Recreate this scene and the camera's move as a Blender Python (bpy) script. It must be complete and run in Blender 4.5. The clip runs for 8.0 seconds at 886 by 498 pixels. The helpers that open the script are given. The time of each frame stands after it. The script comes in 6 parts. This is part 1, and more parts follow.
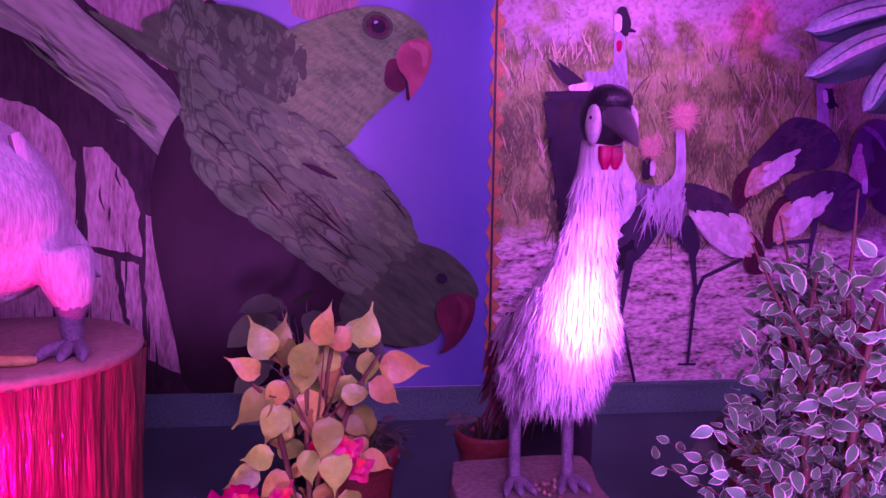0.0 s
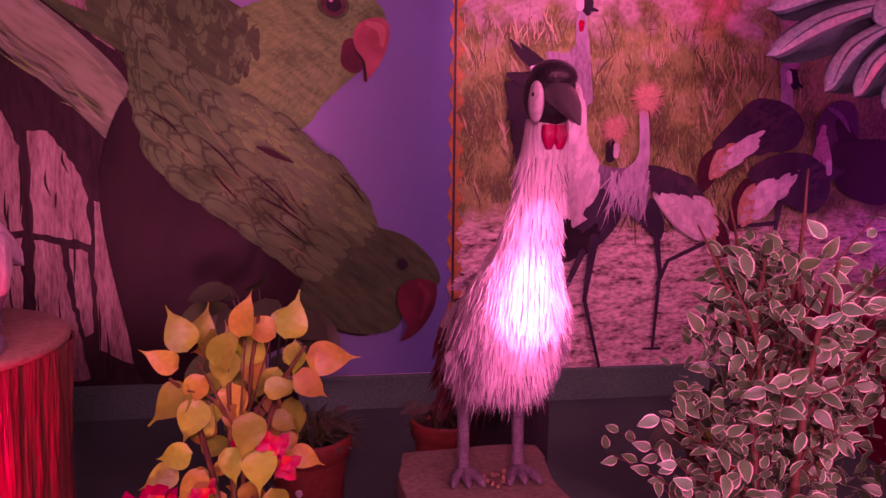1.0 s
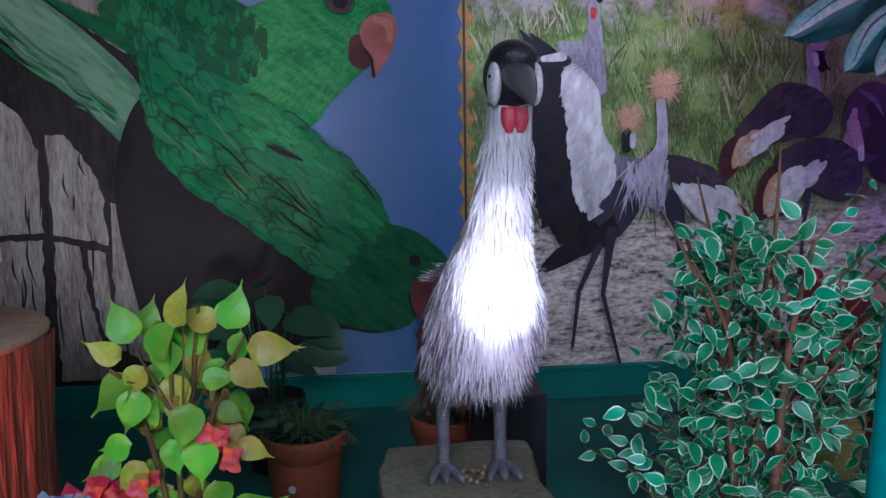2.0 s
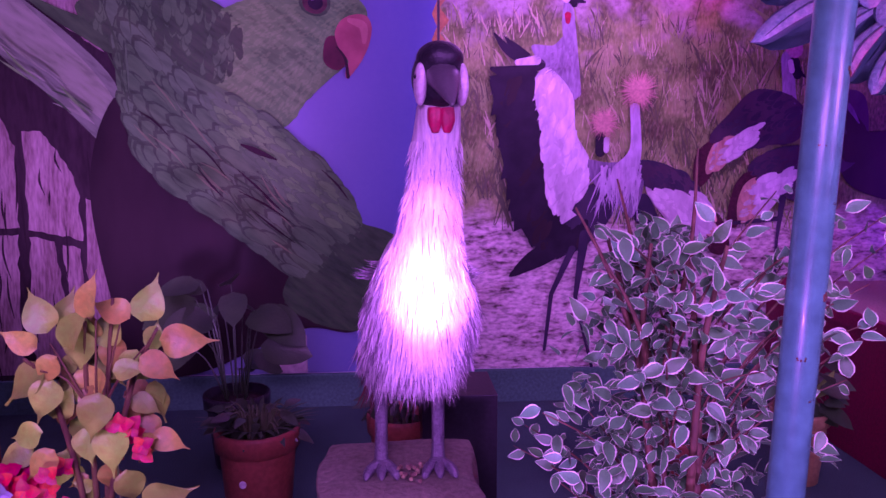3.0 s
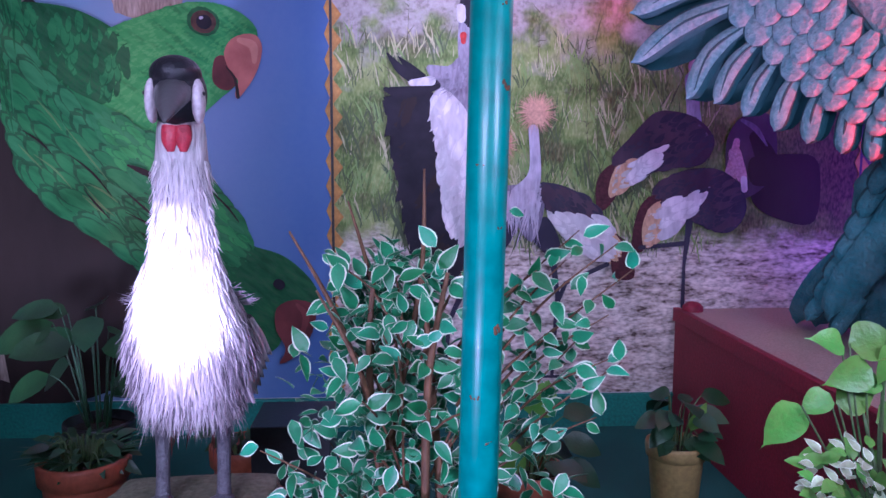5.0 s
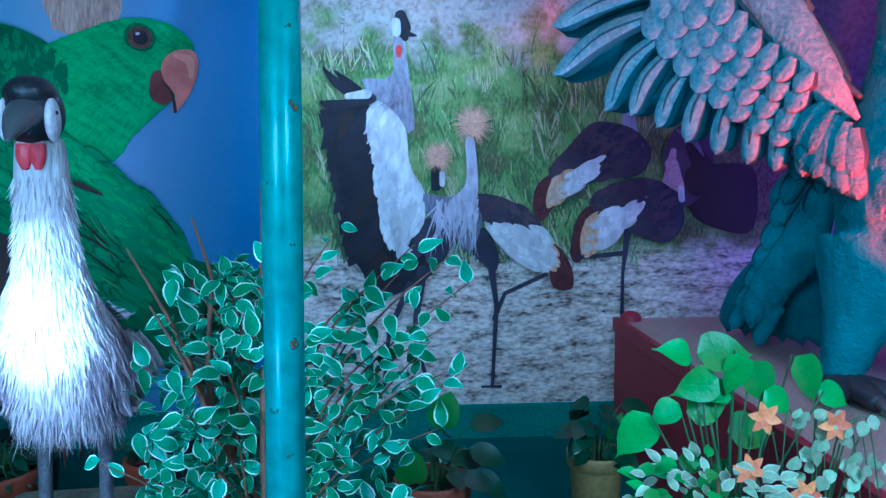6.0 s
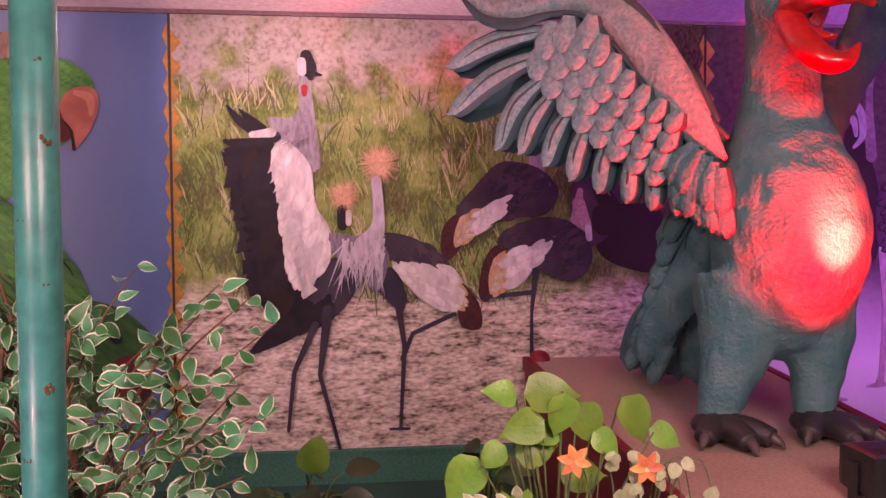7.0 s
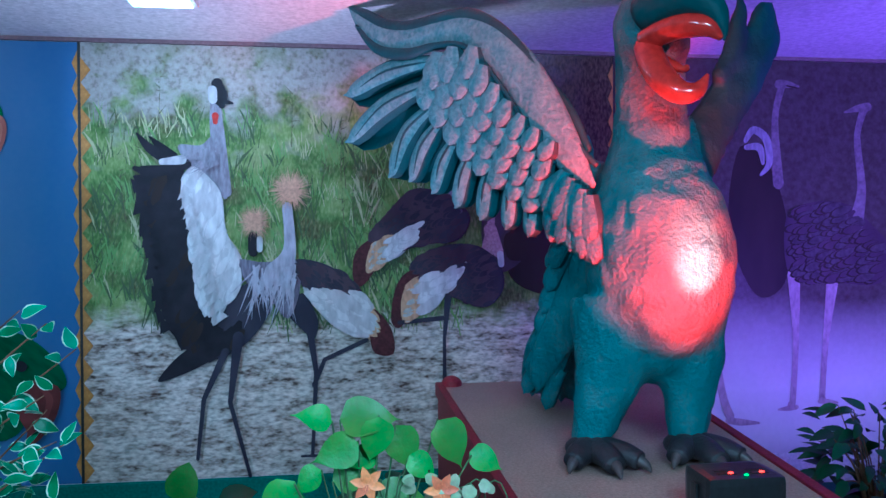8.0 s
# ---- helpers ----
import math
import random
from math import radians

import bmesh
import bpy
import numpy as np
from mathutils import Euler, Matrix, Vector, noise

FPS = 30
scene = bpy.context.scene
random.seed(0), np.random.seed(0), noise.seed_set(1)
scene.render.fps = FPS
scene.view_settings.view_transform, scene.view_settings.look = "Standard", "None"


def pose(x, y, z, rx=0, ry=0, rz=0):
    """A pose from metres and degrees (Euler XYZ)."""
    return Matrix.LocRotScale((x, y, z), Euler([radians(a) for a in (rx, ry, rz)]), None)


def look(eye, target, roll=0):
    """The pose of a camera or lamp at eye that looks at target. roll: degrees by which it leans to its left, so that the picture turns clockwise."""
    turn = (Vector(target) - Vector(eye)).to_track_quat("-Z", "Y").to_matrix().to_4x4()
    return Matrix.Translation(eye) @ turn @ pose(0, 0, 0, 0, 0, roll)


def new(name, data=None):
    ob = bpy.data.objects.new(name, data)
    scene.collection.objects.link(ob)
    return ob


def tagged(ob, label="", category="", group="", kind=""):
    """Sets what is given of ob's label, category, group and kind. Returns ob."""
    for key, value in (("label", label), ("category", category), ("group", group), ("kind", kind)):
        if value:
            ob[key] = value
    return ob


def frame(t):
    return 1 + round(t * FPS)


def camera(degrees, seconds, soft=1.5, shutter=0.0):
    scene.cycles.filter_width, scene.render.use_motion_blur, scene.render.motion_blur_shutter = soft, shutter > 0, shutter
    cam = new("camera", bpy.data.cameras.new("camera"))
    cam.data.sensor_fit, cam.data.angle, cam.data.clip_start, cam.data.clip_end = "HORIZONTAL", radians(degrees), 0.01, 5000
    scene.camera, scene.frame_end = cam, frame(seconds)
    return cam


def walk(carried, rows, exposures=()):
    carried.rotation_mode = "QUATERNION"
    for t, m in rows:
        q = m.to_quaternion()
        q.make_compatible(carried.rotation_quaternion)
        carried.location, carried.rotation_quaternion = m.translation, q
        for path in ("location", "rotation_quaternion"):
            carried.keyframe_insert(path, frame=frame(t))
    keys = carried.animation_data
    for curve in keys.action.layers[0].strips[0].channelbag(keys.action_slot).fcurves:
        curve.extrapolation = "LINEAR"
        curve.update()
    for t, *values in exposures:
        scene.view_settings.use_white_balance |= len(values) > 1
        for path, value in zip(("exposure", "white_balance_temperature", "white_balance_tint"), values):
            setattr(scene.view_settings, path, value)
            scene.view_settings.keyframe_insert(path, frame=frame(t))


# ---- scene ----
cam = camera(60.0, 8.0)
PATH = [
    (0, (0.758, 0.688, 1.548), (1.011, 2.656, 1.294), 0.8),
    (0.5, (0.785, 0.682, 1.545), (1.077, 2.641, 1.27), 1.0),
    (1, (0.854, 0.751, 1.537), (1.162, 2.705, 1.246), 0.6),
    (1.2, (0.888, 0.773, 1.545), (1.182, 2.728, 1.246), 0.2),
    (2.3, (1.113, 0.748, 1.493), (1.246, 2.723, 1.21), -0.5),
    (2.5, (1.148, 0.727, 1.492), (1.27, 2.703, 1.21), -0.2),
    (3, (1.222, 0.73, 1.495), (1.371, 2.705, 1.216), -0.1),
    (3.5, (1.335, 0.792, 1.499), (1.5, 2.768, 1.232), 0.1),
    (4, (1.469, 0.79, 1.496), (1.601, 2.772, 1.26), 0.1),
    (4.2, (1.533, 0.772, 1.496), (1.653, 2.756, 1.268), 0.1),
    (5.3, (1.839, 0.789, 1.487), (1.973, 2.772, 1.268), -0.0),
    (5.5, (1.889, 0.791, 1.501), (2.024, 2.775, 1.284), -0.2),
    (6, (2.065, 0.742, 1.5), (2.188, 2.728, 1.304), -0.3),
    (6.5, (2.22, 0.706, 1.503), (2.375, 2.694, 1.354), -0.2),
    (7, (2.355, 0.747, 1.496), (2.563, 2.734, 1.402), -0.2),
    (7.5, (2.501, 0.744, 1.502), (2.717, 2.731, 1.443), -0.2),
    (8, (2.678, 0.68, 1.495), (2.938, 2.663, 1.469), -0.3),
]
# the colour-changing lamps tint the film: seconds, stops, kelvin, tint
EXPOSURES = [
    (0, -0.5, 7200, 330),
    (0.2, -0.68, 5600, 200),
    (0.3, -0.76, 3760, 100),
    (0.5, -0.77, 3760, 100),
    (0.6, -0.6, 5400, 190),
    (0.7, -0.42, 6720, 290),
    (1.0, -0.72, 10100, 300),
    (1.2, -0.79, 13700, 260),
    (2.3, -0.23, 2880, -30),
    (2.5, -0.81, 3120, 30),
    (2.7, -0.74, 3350, 60),
    (2.8, -0.66, 3850, 92),
    (2.9, -0.58, 5000, 150),
    (3.0, -0.53, 6560, 270),
    (3.5, -0.84, 14300, 200),
    (3.8, -0.04, 13400, 10),
    (4.0, 0.11, 4320, -120),
    (4.2, 0.33, 3600, -150),
    (5.3, 0.28, 5040, 80),
    (5.5, 0.4, 3440, -10),
    (6.0, 0.22, 3360, -20),
    (6.3, 0.13, 5920, 140),
    (6.5, 0.03, 6400, 190),
    (7.0, 0.28, 8900, 70),
    (7.5, 0.43, 6240, -10),
    (8.0, 0.07, 3760, -20),
]
walk(cam, [(t, look(eye, target, roll)) for t, eye, target, roll in PATH], EXPOSURES)

# ---- light ----
FLOOR, CEIL, WALL = 0.2, 2.43, 4.42
world = bpy.data.worlds.new("room_air")
scene.world = world
world.use_nodes = True
world.node_tree.nodes["Background"].inputs["Color"].default_value = (0.5, 0.5, 0.6, 1)
world.node_tree.nodes["Background"].inputs["Strength"].default_value = 0.0


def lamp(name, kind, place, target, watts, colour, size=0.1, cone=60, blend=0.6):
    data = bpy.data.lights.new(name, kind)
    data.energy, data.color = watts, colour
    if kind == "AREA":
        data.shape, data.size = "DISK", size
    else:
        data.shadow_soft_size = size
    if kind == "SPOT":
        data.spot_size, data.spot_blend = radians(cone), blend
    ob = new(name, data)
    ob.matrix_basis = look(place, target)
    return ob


# added ceiling fill behind the walkway; low stage-lamp spots, mostly unseen and without fixtures
lamp("room_fill", "AREA", (0.9, 0.0, 2.38), (0.9, 1.6, 0.7), 74, (1.0, 0.96, 0.98), 1.2)
lamp("room_fill", "AREA", (3.2, 0.5, 2.38), (3.2, 2.2, 0.5), 58, (1.0, 0.95, 0.97), 1.0)
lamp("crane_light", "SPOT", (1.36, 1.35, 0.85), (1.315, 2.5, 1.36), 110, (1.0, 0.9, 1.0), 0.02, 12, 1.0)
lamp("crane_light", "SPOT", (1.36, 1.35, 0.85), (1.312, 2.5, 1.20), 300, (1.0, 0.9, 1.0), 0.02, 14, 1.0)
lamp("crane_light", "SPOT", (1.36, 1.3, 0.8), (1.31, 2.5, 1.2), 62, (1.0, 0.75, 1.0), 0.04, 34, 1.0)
# unseen spot added to brighten the ficus
lamp("bush_fill", "SPOT", (1.2, 0.7, 0.6), (1.72, 2.2, 1.1), 55, (1.0, 0.8, 1.0), 0.05, 52, 0.9)
lamp("mural_light", "SPOT", (2.0, 3.62, 2.36), (2.15, 4.42, 1.75), 15, (1.0, 0.95, 1.0), 0.08, 130, 1.0)
# extra spot, no fixture, lifts the left end of the parrot mural
lamp("parrot_fill", "SPOT", (0.45, 2.75, 0.3), (-0.25, 4.42, 1.9), 98, (1.0, 0.95, 1.0), 0.08, 75, 1.0)
lamp("phoenix_light", "SPOT", (3.78, 2.36, 0.95), (3.71, 2.82, 1.44), 200, (1.0, 0.4, 0.26), 0.02, 17, 1.0)
lamp("phoenix_light", "SPOT", (3.76, 2.30, 0.95), (3.70, 2.85, 1.42), 560, (1.0, 0.0, 0.0), 0.03, 48, 1.0)
lamp("phoenix_light", "SPOT", (3.74, 2.30, 0.95), (3.33, 3.15, 1.95), 290, (1.0, 0.0, 0.004), 0.03, 50, 1.0)
# invented upward spot near the floor; without it the ceiling gets only bounce
lamp("ceiling_fill", "SPOT", (2.25, 3.3, 0.32), (2.2, 3.45, 2.43), 120, (1.0, 0.66, 0.82), 0.1, 85, 1.0)
lamp("violet_light", "SPOT", (5.5, 2.3, 0.9), (5.2, 4.3, 1.9), 240, (0.46, 0.12, 1.0), 0.1, 100, 1.0)
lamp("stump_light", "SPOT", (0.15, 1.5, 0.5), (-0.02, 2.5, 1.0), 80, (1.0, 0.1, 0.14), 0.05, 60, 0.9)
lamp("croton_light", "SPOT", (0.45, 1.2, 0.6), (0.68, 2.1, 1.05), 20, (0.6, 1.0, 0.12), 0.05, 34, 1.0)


# ---- materials ----
def colour_ramp(nt, fac, stops):
    ramp = nt.nodes.new("ShaderNodeValToRGB")
    while len(ramp.color_ramp.elements) < len(stops):
        ramp.color_ramp.elements.new(0.5)
    for e, (p, c) in zip(ramp.color_ramp.elements, stops):
        e.position, e.color = p, (*c, 1)
    nt.links.new(fac, ramp.inputs[0])
    return ramp.outputs[0]


def noise_out(nt, vec, scale, detail=5, stretch=None, turn=None):
    if stretch:
        mp = nt.nodes.new("ShaderNodeMapping")
        mp.inputs["Scale"].default_value = stretch
        mp.inputs["Rotation"].default_value = turn or (0.5, 0.12, 0.4)
        nt.links.new(vec, mp.inputs["Vector"])
        vec = mp.outputs[0]
    n = nt.nodes.new("ShaderNodeTexNoise")
    n.inputs["Scale"].default_value, n.inputs["Detail"].default_value = scale, detail
    nt.links.new(vec, n.inputs["Vector"])
    return n.outputs["Fac"]


def mixed(nt, fac, a, b, mode="MIX"):
    m = nt.nodes.new("ShaderNodeMix")
    m.data_type, m.blend_type = "RGBA", mode
    for sock, v in ((m.inputs["Factor"], fac), (m.inputs["A"], a), (m.inputs["B"], b)):
        if isinstance(v, (int, float)):
            sock.default_value = v
        elif isinstance(v, tuple):
            sock.default_value = (*v, 1)
        else:
            nt.links.new(v, sock)
    return m.outputs["Result"]


def material(name, a, b=None, rough=0.6, scale=8.0, fine=60.0, bump=0.2, stretch=None, metal=0.0, each=0.0, coat=0.0):
    """Two colours mixed by coarse and fine noise, with a fine relief."""
    m = bpy.data.materials.new(name)
    m.use_nodes = True
    nt = m.node_tree
    bsdf = nt.nodes["Principled BSDF"]
    b = b or tuple(0.65 * c for c in a)
    tc = nt.nodes.new("ShaderNodeTexCoord").outputs["Object"]
    n1, n2 = noise_out(nt, tc, scale, 4, stretch), noise_out(nt, tc, fine, 4, stretch)
    coarse = colour_ramp(nt, n1, [(0.35, a), (0.65, b)])
    col = mixed(nt, 0.45, coarse, colour_ramp(nt, n2, [(0.3, tuple(0.55 * c for c in b)), (0.7, tuple(min(1, 1.25 * c) for c in a))]))
    if each:
        info = nt.nodes.new("ShaderNodeObjectInfo")
        hsv = nt.nodes.new("ShaderNodeHueSaturation")
        mr = nt.nodes.new("ShaderNodeMapRange")
        mr.inputs["To Min"].default_value, mr.inputs["To Max"].default_value = 1 - each, 1 + each
        nt.links.new(info.outputs["Random"], mr.inputs["Value"])
        nt.links.new(mr.outputs[0], hsv.inputs["Value"])
        hue = nt.nodes.new("ShaderNodeMapRange")
        hue.inputs["To Min"].default_value, hue.inputs["To Max"].default_value = 0.5 - 0.06 * each, 0.5 + 0.06 * each
        nt.links.new(info.outputs["Random"], hue.inputs["Value"])
        nt.links.new(hue.outputs[0], hsv.inputs["Hue"])
        nt.links.new(col, hsv.inputs["Color"])
        col = hsv.outputs[0]
    nt.links.new(col, bsdf.inputs["Base Color"])
    bsdf.inputs["Roughness"].default_value, bsdf.inputs["Metallic"].default_value = rough, metal
    bsdf.inputs["Coat Weight"].default_value = coat
    if bump:
        bp = nt.nodes.new("ShaderNodeBump")
        bp.inputs["Strength"].default_value, bp.inputs["Distance"].default_value = bump, 0.01
        nt.links.new(n2, bp.inputs["Height"])
        nt.links.new(bp.outputs[0], bsdf.inputs["Normal"])
    return m


def crane_print():
    """Printed photograph of meadow over stony ground: sand, grass and pebbles."""
    m = bpy.data.materials.new("meadow_print")
    m.use_nodes = True
    nt = m.node_tree
    bsdf = nt.nodes["Principled BSDF"]
    tc = nt.nodes.new("ShaderNodeTexCoord").outputs["Object"]
    sep = nt.nodes.new("ShaderNodeSeparateXYZ")
    nt.links.new(tc, sep.inputs[0])
    blades = noise_out(nt, tc, 60, 9, (1.5, 1, 0.7))
    patch = noise_out(nt, tc, 5.5, 9)
    grass = mixed(nt, 0.58, colour_ramp(nt, blades, [(0.32, (0.04, 0.065, 0.02)), (0.5, (0.15, 0.21, 0.06)), (0.7, (0.4, 0.43, 0.2))]),
                  colour_ramp(nt, patch, [(0.34, (0.09, 0.06, 0.03)), (0.46, (0.12, 0.2, 0.04)), (0.56, (0.3, 0.38, 0.11)), (0.68, (0.42, 0.4, 0.22))]))
    stones = noise_out(nt, tc, 46, 8, (0.7, 1, 1.6))
    clods = noise_out(nt, tc, 13, 8, (0.55, 1, 2.0))
    soil = mixed(nt, 0.5, colour_ramp(nt, stones, [(0.38, (0.05, 0.036, 0.028)), (0.45, (0.36, 0.3, 0.26)), (0.55, (0.62, 0.53, 0.47)), (0.66, (0.85, 0.78, 0.72))]),
                 colour_ramp(nt, clods, [(0.38, (0.1, 0.07, 0.055)), (0.46, (0.5, 0.42, 0.36)), (0.6, (0.78, 0.7, 0.63))]))
    sand = mixed(nt, 0.5, colour_ramp(nt, noise_out(nt, tc, 52, 7), [(0.36, (0.14, 0.12, 0.09)), (0.46, (0.33, 0.3, 0.27)), (0.7, (0.5, 0.46, 0.43))]),
                 colour_ramp(nt, noise_out(nt, tc, 9, 6), [(0.4, (0.2, 0.22, 0.12)), (0.52, (0.4, 0.36, 0.33))]))

    def edge(z, width, wobble):
        add = nt.nodes.new("ShaderNodeMath")
        add.operation = "MULTIPLY_ADD"
        add.inputs[1].default_value = wobble
        nt.links.new(noise_out(nt, tc, 9, 9), add.inputs[0])
        nt.links.new(sep.outputs["Z"], add.inputs[2])
        mr = nt.nodes.new("ShaderNodeMapRange")
        mr.inputs["From Min"].default_value, mr.inputs["From Max"].default_value = z - width + wobble / 2, z + width + wobble / 2
        nt.links.new(add.outputs[0], mr.inputs["Value"])
        return mr.outputs[0]

    col = mixed(nt, edge(1.13, 0.05, 0.25), soil, grass)
    col = mixed(nt, edge(2.1, 0.14, 1.1), col, sand)
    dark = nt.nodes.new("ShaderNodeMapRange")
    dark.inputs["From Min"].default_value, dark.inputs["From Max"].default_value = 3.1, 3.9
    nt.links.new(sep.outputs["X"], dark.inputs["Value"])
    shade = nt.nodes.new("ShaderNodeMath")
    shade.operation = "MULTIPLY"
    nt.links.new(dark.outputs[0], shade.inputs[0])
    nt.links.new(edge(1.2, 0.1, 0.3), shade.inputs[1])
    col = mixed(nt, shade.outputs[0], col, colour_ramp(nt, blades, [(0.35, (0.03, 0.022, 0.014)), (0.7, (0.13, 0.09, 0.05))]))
    nt.links.new(col, bsdf.inputs["Base Color"])
    bsdf.inputs["Roughness"].default_value = 0.5
    bsdf.inputs["Specular IOR Level"].default_value = 0.15
    return m


def two_tone_print(name, axis, lo, hi, a, b, rough=0.45):
    """Printed panel that goes from one colour to another along an axis, with soft clouding."""
    m = bpy.data.materials.new(name)
    m.use_nodes = True
    nt = m.node_tree
    bsdf = nt.nodes["Principled BSDF"]
    tc = nt.nodes.new("ShaderNodeTexCoord").outputs["Object"]
    sep = nt.nodes.new("ShaderNodeSeparateXYZ")
    nt.links.new(tc, sep.inputs[0])
    add = nt.nodes.new("ShaderNodeMath")
    add.operation = "MULTIPLY_ADD"
    add.inputs[1].default_value = 0.25 * (hi - lo)
    nt.links.new(noise_out(nt, tc, 3, 5), add.inputs[0])
    nt.links.new(sep.outputs[axis], add.inputs[2])
    mr = nt.nodes.new("ShaderNodeMapRange")
    mr.inputs["From Min"].default_value, mr.inputs["From Max"].default_value = lo, hi
    nt.links.new(add.outputs[0], mr.inputs["Value"])
    col = mixed(nt, mr.outputs[0], a, b)
    col = mixed(nt, 0.06, col, colour_ramp(nt, noise_out(nt, tc, 40, 5), [(0.3, a), (0.7, b)]))
    bsdf.inputs["Specular IOR Level"].default_value = 0.2
    nt.links.new(col, bsdf.inputs["Base Color"])
    bsdf.inputs["Roughness"].default_value = rough
    return m


def glow(name, colour, strength):
    m = bpy.data.materials.new(name)
    m.use_nodes = True
    b = m.node_tree.nodes["Principled BSDF"]
    b.inputs["Base Color"].default_value = (*colour, 1)
    b.inputs["Emission Color"].default_value = (*colour, 1)
    b.inputs["Emission Strength"].default_value = strength
    return m


def feathered(name, a, b, line, rough=0.5, fine=26, stretch=(1.0, 1.0, 0.35)):
    """Printed plumage: streaks along the feathers with thin dark lines."""
    m = bpy.data.materials.new(name)
    m.use_nodes = True
    nt = m.node_tree
    bsdf = nt.nodes["Principled BSDF"]
    tc = nt.nodes.new("ShaderNodeTexCoord").outputs["Object"]
    mp = nt.nodes.new("ShaderNodeMapping")
    mp.inputs["Rotation"].default_value = (0, radians(-38), 0)
    nt.links.new(tc, mp.inputs["Vector"])
    v = mp.outputs[0]
    col = colour_ramp(nt, noise_out(nt, v, 3.2, 5, (0.5, 1, 1.6)), [(0.36, a), (0.64, b)])
    streak = noise_out(nt, v, fine, 5, (0.3, 1, 1.4))
    col = mixed(nt, 0.4, col, colour_ramp(nt, streak, [(0.34, line), (0.46, a), (0.66, b)]))
    nt.links.new(col, bsdf.inputs["Base Color"])
    bsdf.inputs["Roughness"].default_value = rough
    return m


def matte(m):
    """A printed sheet: very little sheen."""
    m.node_tree.nodes["Principled BSDF"].inputs["Specular IOR Level"].default_value = 0.12
    return m


